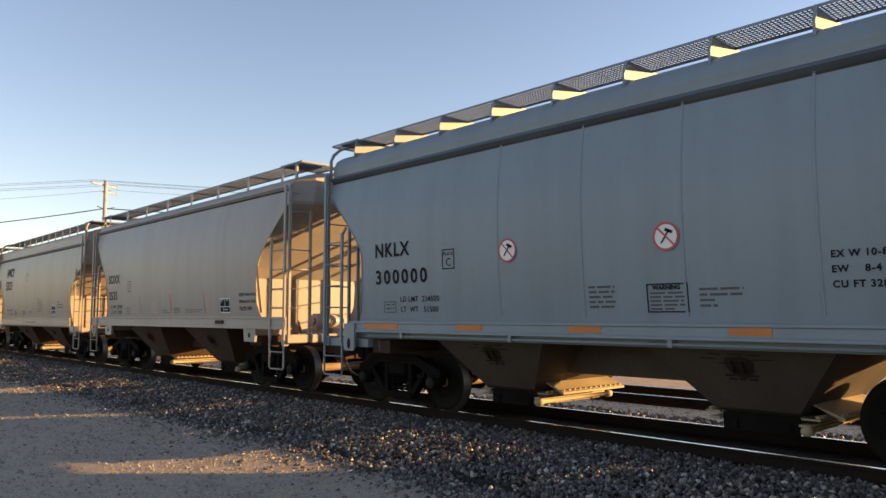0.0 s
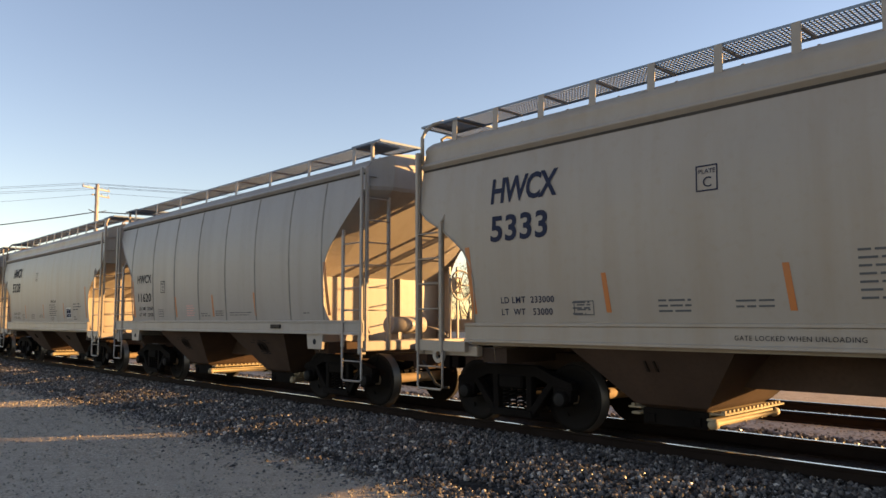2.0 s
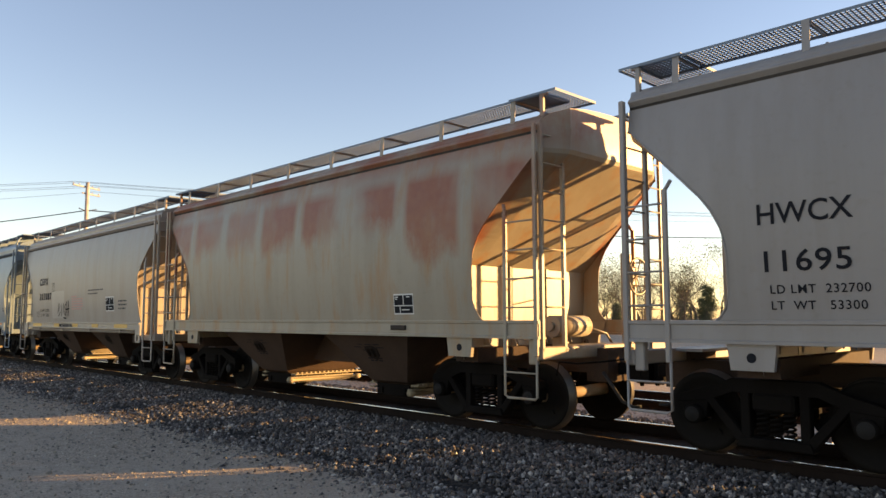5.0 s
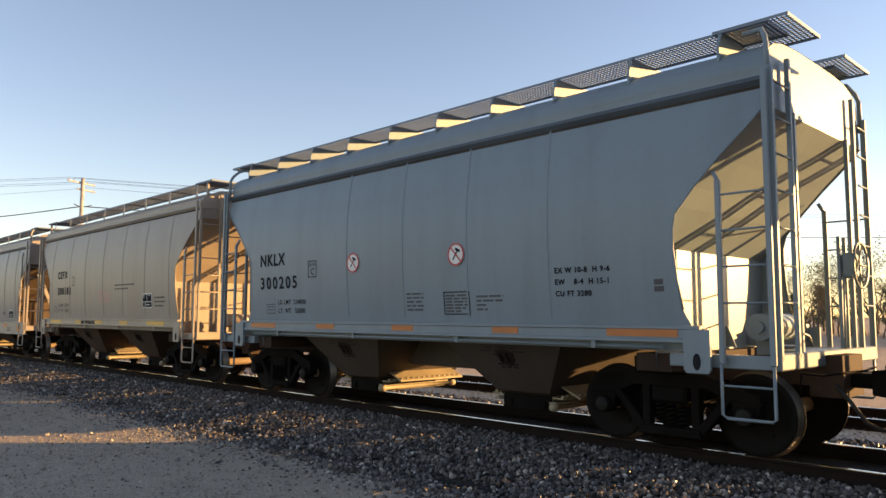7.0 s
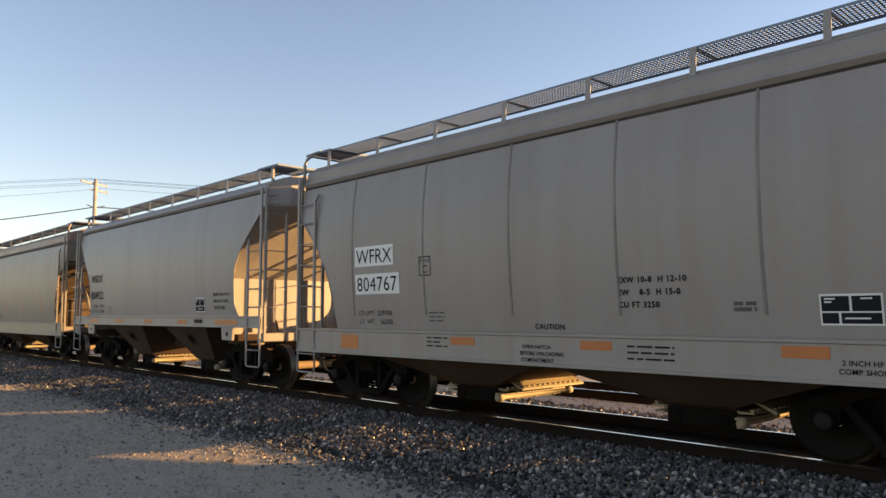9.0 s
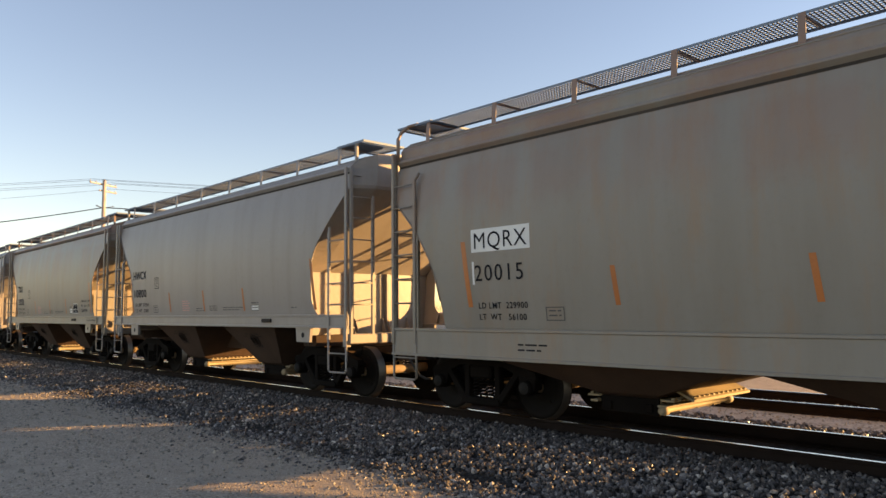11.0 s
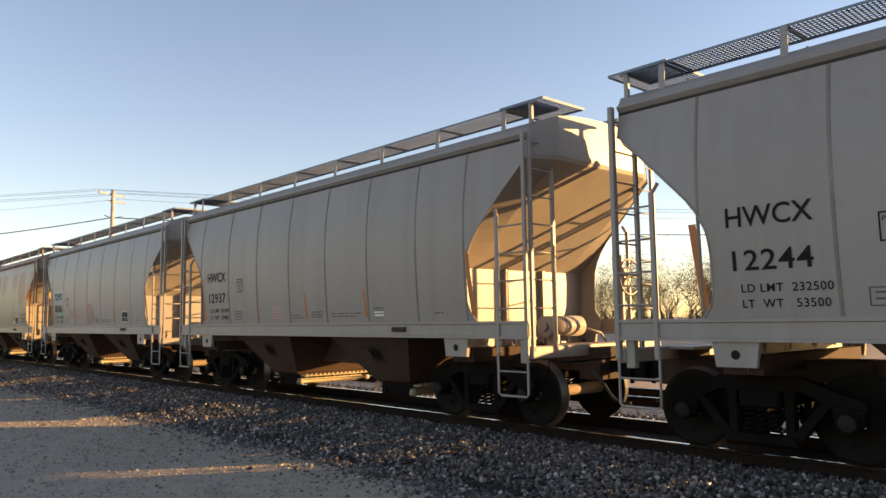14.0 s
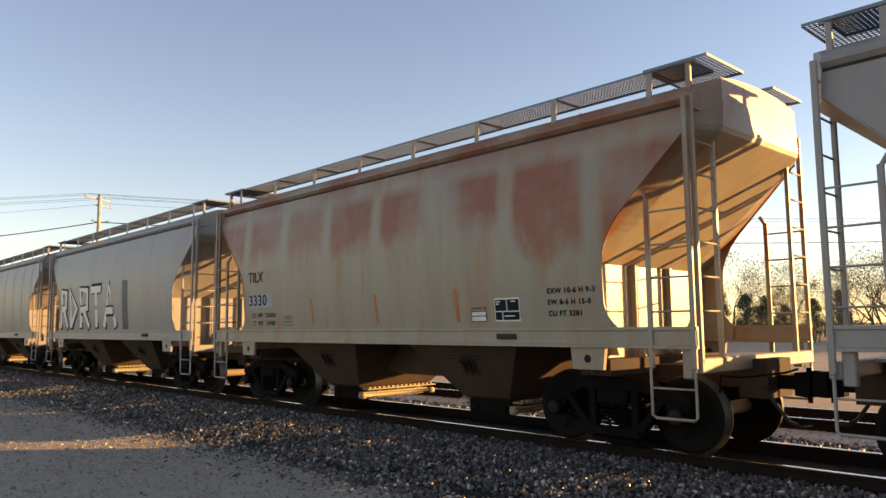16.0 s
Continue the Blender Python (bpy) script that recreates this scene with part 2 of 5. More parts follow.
def box(bm, x0, x1, y0, y1, z0, z1, bevel=0.0, mat=0):
    vs = [bm.verts.new(p) for p in ((x0, y0, z0), (x1, y0, z0), (x1, y1, z0), (x0, y1, z0), (x0, y0, z1), (x1, y0, z1), (x1, y1, z1), (x0, y1, z1))]
    fs = [bm.faces.new([vs[i] for i in q]) for q in ((0, 3, 2, 1), (4, 5, 6, 7), (0, 1, 5, 4), (1, 2, 6, 5), (2, 3, 7, 6), (3, 0, 4, 7))]
    for f in fs:
        f.material_index = mat
    if bevel:
        es = list({e for f in fs for e in f.edges})
        bmesh.ops.bevel(bm, geom=es, offset=bevel, segments=1, affect="EDGES", profile=0.5)


def prism(bm, pts, y0, y1, mat=0):
    """A polygon of (x, z) points drawn out from y0 to y1."""
    a = [bm.verts.new((x, y0, z)) for x, z in pts]
    b = [bm.verts.new((x, y1, z)) for x, z in pts]
    fs = [bm.faces.new(a), bm.faces.new(b[::-1])]
    n = len(pts)
    for i in range(n):
        fs.append(bm.faces.new((a[i], a[(i + 1) % n], b[(i + 1) % n], b[i])))
    for f in fs:
        f.material_index = mat


def tube(bm, pts, r, n=6, mat=0, ends=True):
    """A round bar along a line of points; r may be one radius or one for each point."""
    pts = [Vector(p) for p in pts]
    rs = r if isinstance(r, (list, tuple)) else [r] * len(pts)
    rings = []
    for i, p in enumerate(pts):
        d = (pts[min(i + 1, len(pts) - 1)] - pts[max(i - 1, 0)]).normalized()
        u = d.orthogonal().normalized() if abs(d.z) < 0.95 else Vector((1, 0, 0))
        if abs(d.z) < 0.95:
            u = d.cross(Vector((0, 0, 1))).normalized()
        w = d.cross(u).normalized()
        rings.append([bm.verts.new(p + (u * math.cos(2 * math.pi * k / n) + w * math.sin(2 * math.pi * k / n)) * rs[i]) for k in range(n)])
    for a, b in zip(rings, rings[1:]):
        for k in range(n):
            f = bm.faces.new((a[k], a[(k + 1) % n], b[(k + 1) % n], b[k]))
            f.material_index, f.smooth = mat, True
    if ends:
        bm.faces.new(rings[0][::-1]).material_index = mat
        bm.faces.new(rings[-1]).material_index = mat


def lathe(bm, prof, n=28, mat=0, mats=None):
    """(y, radius) points turned about the y axis."""
    rings = [[bm.verts.new((r * math.cos(2 * math.pi * k / n), y, r * math.sin(2 * math.pi * k / n))) for k in range(n)] for y, r in prof]
    for i, (a, b) in enumerate(zip(rings, rings[1:])):
        for k in range(n):
            f = bm.faces.new((a[k], a[(k + 1) % n], b[(k + 1) % n], b[k]))
            f.material_index = mats[i] if mats else mat
            f.smooth = True


MESHES = {}


def cached(key, build):
    if key not in MESHES:
        MESHES[key] = build()
    return MESHES[key]


# ---- ground, tracks ----
def sheet(name, x0, x1, rows, mat, label, category):
    """A long strip with a cross-section of (y, z) points."""
    bm = bmesh.new()
    a = [bm.verts.new((x0, y, z)) for y, z in rows]
    b = [bm.verts.new((x1, y, z)) for y, z in rows]
    for i in range(len(rows) - 1):
        bm.faces.new((a[i], a[i + 1], b[i + 1], b[i]))
    return tagged(new(name, to_mesh(name, bm, mat)), label, category, kind="structure")


LOT = -0.34
sheet("ground", -2500, 2500, [(-2500, LOT), (2500, LOT)], M["lot"], "packed grey gravel lot beside the railway", "ground")
BED = [(-3.45, LOT - 0.02), (-2.85, -0.30), (-1.9, -0.205), (-1.4, -0.176), (1.4, -0.174), (2.2, -0.215), (2.7, -0.24), (3.0, -0.3)]
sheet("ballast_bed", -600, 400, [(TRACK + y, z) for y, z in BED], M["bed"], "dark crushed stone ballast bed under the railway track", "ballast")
FINES = [(2.4, -0.27), (2.9, -0.19), (5.7, -0.165), (6.6, -0.25), (7.6, LOT - 0.02)]
sheet("ballast_bed", -600, 400, [(TRACK + y, z) for y, z in FINES], M["fines"], "pale fine gravel burying the ties of the second track", "ballast")


def rail_mesh():
    bm = bmesh.new()
    half = [(0.075, -0.18), (0.075, -0.165), (0.012, -0.145), (0.012, -0.045), (0.036, -0.035), (0.036, -0.006), (0.028, 0.0)]
    prof = half + [(-y, z) for y, z in reversed(half)]
    a = [bm.verts.new((-600, y, z)) for y, z in prof]
    b = [bm.verts.new((400, y, z)) for y, z in prof]
    n = len(prof)
    for i in range(n):
        f = bm.faces.new((a[i], a[(i + 1) % n], b[(i + 1) % n], b[i]))
        f.material_index = 1 if i in (5, 6, 7) else 0
    return to_mesh("rail", bm, [M["rail"], M["railhead"]])


def tie_mesh():
    bm = bmesh.new()
    box(bm, -0.115, 0.115, -1.3, 1.3, -0.36, -0.178, 0.012)
    for y in (-0.75, 0.75):
        box(bm, -0.1, 0.1, y - 0.17, y + 0.17, -0.178, -0.17)
    return to_mesh("tie", bm, M["tie"])


RAIL, TIE = rail_mesh(), tie_mesh()
for n, y in (("railway_track", TRACK), ("railway_track", TRACK + 4.3)):
    track = tagged(new(n), "steel rails spiked to dark timber ties in ballast", "railway track", "tracks side by side", "structure")
    track.location = (0, y, 0)
    for s in (-0.754, 0.754):
        part("rail", RAIL, track, "rusty rail with a polished head", pose(0, s, 0))
    for i in range(110 if y == TRACK else 0):
        part("tie", TIE, track, "", pose(-46 + 0.52 * i, random.uniform(-0.04, 0.04), 0, 0, 0, random.uniform(-1, 1)))


def stones(name, spots, sizes, mat, label):
    """Loose broken stones, each a small uneven lump, as one object."""
    base = np.array([(0, 0, 1), (0.9, 0, 0.35), (0.28, 0.85, 0.4), (-0.72, 0.52, 0.38), (-0.72, -0.52, 0.36), (0.28, -0.85, 0.42), (0.7, 0.5, -0.45), (-0.3, 0.8, -0.5), (-0.85, 0, -0.4), (-0.3, -0.8, -0.5), (0.7, -0.5, -0.5)])
    tri = [(0, 1, 2), (0, 2, 3), (0, 3, 4), (0, 4, 5), (0, 5, 1), (1, 6, 2), (2, 7, 3), (3, 8, 4), (4, 9, 5), (5, 10, 1), (2, 6, 7), (3, 7, 8), (4, 8, 9), (5, 9, 10), (1, 10, 6)]
    rng = np.random.default_rng(5)
    n = len(spots)
    v = base[None] * rng.uniform(0.6, 1.4, (n, 11, 3)) * rng.uniform(0.6, 1.25, (n, 1, 3)) * sizes[:, None, None]
    a, t = rng.uniform(0, 6.28, n), rng.uniform(-0.6, 0.6, n)
    c, s = np.cos(a)[:, None], np.sin(a)[:, None]
    x, y, z = v[..., 0], v[..., 1], v[..., 2]
    x, z = x * np.cos(t)[:, None] - z * np.sin(t)[:, None], x * np.sin(t)[:, None] + z * np.cos(t)[:, None]
    v = np.stack([x * c - y * s, x * s + y * c, z], -1) + spots[:, None]
    faces = (np.array(tri)[None] + 11 * np.arange(n)[:, None, None]).reshape(-1, 3)
    me = bpy.data.meshes.new(name)
    me.from_pydata(v.reshape(-1, 3).tolist(), [], faces.tolist())
    me.materials.append(mat)
    return tagged(new(name, me), label, "stones", kind="stuff")


def bed_height(y):
    return np.interp(y, [p[0] for p in BED], [p[1] for p in BED])


rng = np.random.default_rng(3)
n = 56000
sx = -46 + 49 * rng.random(n) ** 0.5
sy = -3.45 + 2.85 * rng.random(n)
sy += (0.2 * np.sin(sx * 1.3) + 0.14 * np.sin(sx * 3.7 + 1)) * (sy < -2.9) + rng.normal(0, 0.07, n)
stray = rng.random(n) < 0.11
sy = np.where(stray, -3.3 - rng.exponential(0.3, n), sy)
stones("ballast_stones", np.stack([sx, TRACK + sy, np.maximum(bed_height(sy), LOT - 0.006) + rng.uniform(-0.005, 0.03, n) * (sy > -3.6)], 1), rng.uniform(0.014, 0.037, n), M["ballast"], "loose dark crushed stone ballast along the track shoulder")
n = 22000
sx, sy = -30 + 36 * rng.random(n), -3.4 - 6 * rng.random(n) ** 1.6
stones("gravel_pebbles", np.stack([sx, TRACK + sy, np.full(n, LOT + 0.002)], 1), rng.uniform(0.006, 0.02, n) * (1 + 1.2 * (rng.random(n) > 0.95)), M["pebble"], "small loose pebbles on the packed gravel lot")
n = 6000
sx, sy = -30 + 34 * rng.random(n), 0.9 + 1.8 * rng.random(n)
stones("ballast_stones", np.stack([sx, TRACK + sy, bed_height(sy) + 0.01], 1), rng.uniform(0.025, 0.05, n), M["ballast"], "loose crushed stone between the tracks")
n = 9000
sx, sy = -30 + 34 * rng.random(n), 2.7 + 4.4 * rng.random(n)
stones("gravel_pebbles", np.stack([sx, TRACK + sy, np.interp(sy, [p[0] for p in FINES], [p[1] for p in FINES])], 1), rng.uniform(0.012, 0.03, n), M["pale_stone"], "pale gravel stones around the second track")


# ---- hopper cars ----
BULGE, WIDEST = 2.8, 1.585   # height and half width where the barrel-shaped side is widest
ROOF = [(1.44, 4.1), (1.452, 4.13), (1.445, 4.165), (1.40, 4.22), (1.27, 4.30), (1.05, 4.375), (0.7, 4.425), (0.35, 4.45), (0.0, 4.46)]
ROUND_ROOF = [(1.44, 4.1), (1.455, 4.14), (1.455, 4.18), (1.44, 4.26), (1.38, 4.36), (1.25, 4.44), (1.0, 4.50), (0.6, 4.525), (0.0, 4.53)]


def side_y(z):
    return WIDEST - (0.046 if z < BULGE else 0.0858) * (min(z, 4.1) - BULGE) ** 2


# how far the side sheet stands back from the car's end, by height; sill's top and bottom; whether the sill runs to the end
STYLES = {
    "straight": dict(cut=[(1.28, 1.02), (1.5, 1.0), (1.55, 1.06), (1.64, 1.13), (1.8, 1.17), (2.2, 1.17), (2.32, 1.16), (2.5, 1.12), (2.68, 1.03), (2.84, 0.91), (3.1, 0.66), (3.35, 0.41), (3.6, 0.16), (3.72, 0.04), (3.74, 0.0), (4.1, 0.0)], sill=(1.28, 1.5), through=True),
    "curved": dict(cut=[(1.16, 0.98), (1.3, 1.03), (1.47, 1.09), (1.7, 1.12), (1.96, 1.13), (2.15, 1.11), (2.3, 1.07), (2.5, 0.95), (2.63, 0.81), (2.86, 0.49), (3.05, 0.15), (3.2, 0.0), (4.1, 0.0)], sill=(1.22, 1.46), through=False),
    "round": dict(cut=[(1.16, 0.72), (1.3, 0.8), (1.45, 0.89), (1.61, 0.97), (1.95, 1.02), (2.29, 1.05), (2.5, 1.05), (2.67, 1.01), (2.95, 0.78), (3.24, 0.5), (3.5, 0.22), (3.73, 0.0), (4.1, 0.0)], sill=(1.27, 1.43), through=False),
    "deep": dict(cut=[(1.1, 1.08), (1.41, 1.05), (1.7, 1.0), (2.05, 0.92), (2.36, 0.79), (2.6, 0.64), (2.85, 0.45), (3.1, 0.2), (3.3, 0.0), (4.1, 0.0)], sill=(0.88, 1.28), through=True),
}


def cut_at(style, z):
    c = STYLES[style]["cut"]
    if z <= c[0][0]:
        return c[0][1]
    for (z0, a), (z1, b) in zip(c, c[1:]):
        if z <= z1:
            return a + (b - a) * (z - z0) / (z1 - z0)
    return 0.0


# the flat slope sheet of each style: its top, how far it runs back for each metre down, and the upright wall's depth
SLOPE = {"straight": (3.76, 1.005, 1.45), "curved": (3.2, 1.42, 1.4), "round": (3.73, 0.97, 1.35), "deep": (3.3, 1.3, 1.7)}


def wall_at(style, z):
    """How far the end wall stands back, deeper below than the side sheets' curved edges."""
    top, rate, deep = SLOPE[style]
    if z > top + 0.01:
        return 0.0
    return max(min(deep, (top - z) * rate), cut_at(style, z) if z > 2.5 else 0.0)


def bow(style, z, t):
    """How far the upper end stands forward between its chamfered corners; t runs from side to side."""
    if z < 2.33 or style in ("round", "deep"):
        return 0.0
    return (0.22 if style == "straight" else 0.12) * min(1.0, (1.0 - min(abs(t), 1.0)) / 0.28) * min(1.0, (z - 2.32) / 1.4)


def body_mesh(style, paint, roof):
    """Side sheets with cut-away ends, rounded roof, end walls and slope sheets."""
    bm = bmesh.new()
    zs = [c[0] for c in STYLES[style]["cut"]]
    top, rate, deep = SLOPE[style]
    zs = sorted(set(zs + [1.75, 2.0, 2.25, 2.5, 2.75, 3.0, 3.25, 3.5, round(top - deep / rate, 3), 3.8, 3.95]))
    xs = [i / 12 for i in range(13)]

    def strip(rows, smooth=True):
        for r0, r1 in zip(rows, rows[1:]):
            for i in range(len(r0) - 1):
                f = bm.faces.new((r0[i], r0[i + 1], r1[i + 1], r1[i]))
                f.smooth = smooth

    for s in (-1, 1):
        rows = []
        for z in zs:
            h = HALF - cut_at(style, z)
            rows.append([bm.verts.new((-h + 2 * h * t, s * side_y(z), z)) for t in xs])
        strip(rows)
    prof = [(-y, z) for y, z in roof] + [(y, z) for y, z in reversed(roof[:-1])]
    strip([[bm.verts.new((-HALF + 2 * HALF * t, y, z)) for t in xs] for y, z in prof])
    ys = [-1, -0.72, -0.4, 0.0, 0.4, 0.72, 1] if style in ("straight", "curved") else [-1, -0.6, -0.2, 0.2, 0.6, 1]
    for e in (-1, 1):
        rows = [[bm.verts.new((e * (HALF - wall_at(style, z) - 0.004 + bow(style, z, t)), side_y(z) * t, z)) for t in ys] for z in [0.95] + zs]
        knee = max(range(len(rows)), key=lambda i: (abs(rows[i][0].co.x) <= HALF - wall_at(style, 1.0) + 0.001, i))
        before = len(bm.faces)
        strip(rows[:knee + 1], False)
        flat_from = min(i for i, r in enumerate(rows) if abs(r[0].co.x) > HALF - 0.006)
        strip(rows[knee:flat_from + 1], False)
        # deep ends take the second, dark brown material below the upper wall
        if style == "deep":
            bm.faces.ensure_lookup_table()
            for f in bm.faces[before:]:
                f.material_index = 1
        strip(rows[flat_from:], False)
        for f in (g for v in rows[knee] for g in v.link_faces):
            if all(v.co.z <= rows[knee][0].co.z + 0.001 for v in f.verts):
                f.smooth = False
        # curved top of the end wall, under the roof
        low = [bm.verts.new((e * (HALF - 0.004 + bow(style, 4.1, y / 1.44)), y * 0.995, 4.1)) for y, z in prof]
        top = [bm.verts.new((e * (HALF - 0.004 + bow(style, 4.1, y / 1.44)), y * 0.995, z - 0.003)) for y, z in prof]
        back = [bm.verts.new((e * (HALF - 0.01), y * 0.995, z - 0.003)) for y, z in prof]
        strip([low, top, back], False)
    # floor of the body above the bays
    h = HALF - wall_at(style, 1.2) - 0.01
    bm.faces.new([bm.verts.new(p) for p in ((-h, -1.48, 1.3), (h, -1.48, 1.3), (h, 1.48, 1.3), (-h, 1.48, 1.3))])
    bmesh.ops.remove_doubles(bm, verts=bm.verts, dist=0.002)
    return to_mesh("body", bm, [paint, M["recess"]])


def edge_bead_mesh(style, paint):
    """Rolled edge of a side sheet round the cut-away end."""
    bm = bmesh.new()
    tube(bm, [(HALF - cut_at(style, z), -side_y(z), z) for z, c in STYLES[style]["cut"] if 1.45 < z < 3.76], 0.014, 5)
    return to_mesh("edge_bead", bm, paint)


def wall_post_mesh(paint):
    """A channel that stiffens the upright end wall."""
    bm = bmesh.new()
    x = HALF - 1.45
    box(bm, x - 0.01, x + 0.07, -0.035, 0.035, 1.0, 2.33, 0.006)
    prism(bm, [(x + 0.07, 1.02), (x + 0.22, 1.02), (x + 0.07, 1.4)], -0.008, 0.008)
    return to_mesh("wall_post", bm, paint)


def sill_mesh(style, paint):
    z0, z1 = STYLES[style]["sill"]
    bm = bmesh.new()
    h = HALF + 0.06 if STYLES[style]["through"] else HALF - cut_at(style, 1.3) + 0.04
    prof = [(-1.50, z1 + 0.012), (-1.62, z1 + 0.008), (-1.62, z1 - 0.025), (-1.60, z1 - 0.035), (-1.60, z0 + 0.03), (-1.62, z0 + 0.02), (-1.62, z0 - 0.012), (-1.45, z0 - 0.012), (-1.45, z0 + 0.012), (-1.53, z0 + 0.02), (-1.53, z1 - 0.02), (-1.50, z1 - 0.02)]
    a = [bm.verts.new((-h, y, z)) for y, z in prof]
    b = [bm.verts.new((h, y, z)) for y, z in prof]
    bm.faces.new(a), bm.faces.new(b[::-1])
    for i in range(len(prof)):
        j = (i + 1) % len(prof)
        bm.faces.new((a[i], a[j], b[j], b[i]))
    return to_mesh("side_sill", bm, paint)


EAVE = {"straight": 4.1, "curved": 3.88, "round": 4.0, "deep": 3.95}


def eave_mesh(style, paint):
    """The folded lip along the top of the side sheet."""
    bm = bmesh.new()
    z = EAVE[style]
    y = side_y(z)
    prof = [(-y + 0.01, z - 0.06), (-y - 0.01, z - 0.055), (-y - 0.055, z + 0.0), (-y - 0.055, z + 0.015), (-y - 0.02, z + 0.05), (-y + 0.02, z + 0.06)]
    a = [bm.verts.new((-HALF, y_, z_)) for y_, z_ in prof]
    b = [bm.verts.new((HALF, y_, z_)) for y_, z_ in prof]
    bm.faces.new(a), bm.faces.new(b[::-1])
    for i in range(len(prof)):
        j = (i + 1) % len(prof)
        bm.faces.new((a[i], a[j], b[j], b[i]))
    return to_mesh("eave_strip", bm, paint)


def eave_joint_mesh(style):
    """The dark lap joint under the eave lip."""
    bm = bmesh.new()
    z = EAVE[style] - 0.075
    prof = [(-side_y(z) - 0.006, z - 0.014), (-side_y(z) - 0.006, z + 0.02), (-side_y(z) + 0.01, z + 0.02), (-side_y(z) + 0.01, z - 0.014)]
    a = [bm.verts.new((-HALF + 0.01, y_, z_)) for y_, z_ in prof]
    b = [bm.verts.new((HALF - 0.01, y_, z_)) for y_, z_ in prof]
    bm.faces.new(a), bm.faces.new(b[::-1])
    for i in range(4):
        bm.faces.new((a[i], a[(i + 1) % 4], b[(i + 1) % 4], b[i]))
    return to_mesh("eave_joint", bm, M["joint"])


def seam_mesh(paint):
    bm = bmesh.new()
    zs = [1.52, 1.8, 2.2, 2.6, 3.0, 3.4, 3.75, 4.0]
    for w0, w1, d in ((-0.022, 0.022, 0.009),):
        a = [[bm.verts.new((x, -side_y(z) - dd, z)) for x, dd in ((w0, -0.002), (w0 * 0.6, d), (w1 * 0.6, d), (w1, -0.002))] for z in zs]
        for r0, r1 in zip(a, a[1:]):
            for i in range(3):
                bm.faces.new((r0[i], r0[i + 1], r1[i + 1], r1[i]))
    return to_mesh("seam", bm, paint)


def perforated(name, x0, x1, y0, y1, nx, ny, z, t, web, mat):
    """A punched steel plate: every cell has an oblong hole; the rim is turned down."""
    gx, gy = np.linspace(x0, x1, nx + 1), np.linspace(y0, y1, ny + 1)
    vs, fs = [], []
    for lev in (z, z - t):
        vs += [(x, y, lev) for x in gx for y in gy]
    n = (nx + 1) * (ny + 1)
    for i in range(nx):
        for j in range(ny):
            o = [i * (ny + 1) + j, (i + 1) * (ny + 1) + j, (i + 1) * (ny + 1) + j + 1, i * (ny + 1) + j + 1]
            k = len(vs)
            xa, xb, ya, yb = gx[i] + web, gx[i + 1] - web, gy[j] + web, gy[j + 1] - web
            for lev in (z, z - t):
                vs += [(xa, ya, lev), (xb, ya, lev), (xb, yb, lev), (xa, yb, lev)]
            for q in range(4):
                r = (q + 1) % 4
                fs += [(o[q], o[r], k + r, k + q), (n + o[q], k + 4 + q, k + 4 + r, n + o[r]), (k + q, k + r, k + 4 + r, k + 4 + q)]
    rim = [[(i * (ny + 1)) for i in range(nx + 1)], [(i * (ny + 1) + ny) for i in range(nx + 1)], list(range(ny + 1)), [nx * (ny + 1) + j for j in range(ny + 1)]]
    for line in rim:
        k = len(vs)
        vs += [(vs[v][0], vs[v][1], z - t - 0.03) for v in line]
        fs += [(line[i], line[i + 1], k + i + 1, k + i) for i in range(len(line) - 1)]
    me = bpy.data.meshes.new(name)
    me.from_pydata([tuple(float(c) for c in v) for v in vs], [], fs)
    me.materials.append(mat)
    return me


def board_mesh(long):
    if long:
        return perforated("running_board", -HALF + 0.02, HALF - 0.02, -1.31, -0.74, 236, 9, 4.595, 0.006, 0.009, M["galv"])
    return perforated("end_step", HALF - 0.62, HALF + 0.2, -1.36, -0.42, 17, 15, 4.599, 0.006, 0.009, M["galv"])


def bracket_mesh(kind, paint):
    bm = bmesh.new()
    if kind == "wedge":   # a web plate across the roof edge with a folded outer lip
        a = [(-1.40, 4.33), (-1.26, 4.43), (-1.0, 4.495), (-0.45, 4.515), (-0.45, 4.60), (-0.60, 4.685), (-1.34, 4.685), (-1.40, 4.50)]
        v0 = [bm.verts.new((-0.007, y, z)) for y, z in a]
        v1 = [bm.verts.new((0.007, y, z)) for y, z in a]
        bm.faces.new(v0), bm.faces.new(v1[::-1])
        for i in range(8):
            bm.faces.new((v0[i], v0[(i + 1) % 8], v1[(i + 1) % 8], v1[i]))
        # folded lip along the leaning outer edge
        v = [bm.verts.new(q) for q in ((0.0, -1.402, 4.33), (0.025, -1.402, 4.35), (0.025, -1.402, 4.50), (0.04, -1.345, 4.68), (0.0, -1.345, 4.685), (0.0, -1.402, 4.50))]
        bm.faces.new((v[0], v[1], v[2], v[5])), bm.faces.new((v[5], v[2], v[3], v[4]))
    else:
        a = [(-1.369, 4.17), (-1.361, 4.17), (-1.331, 4.58), (-1.339, 4.58)]
        v0 = [bm.verts.new((-0.04, y, z)) for y, z in a]
        v1 = [bm.verts.new((0.04, y, z)) for y, z in a]
        bm.faces.new(v0), bm.faces.new(v1[::-1])
        for i in range(4):
            bm.faces.new((v0[i], v0[(i + 1) % 4], v1[(i + 1) % 4], v1[i]))
        box(bm, -0.012, 0.012, -1.3, -0.75, 4.555, 4.585)
        tube(bm, [(0.02, -0.78, 4.36), (0.02, -0.78, 4.48)], 0.018)
    return to_mesh("bracket", bm, paint)


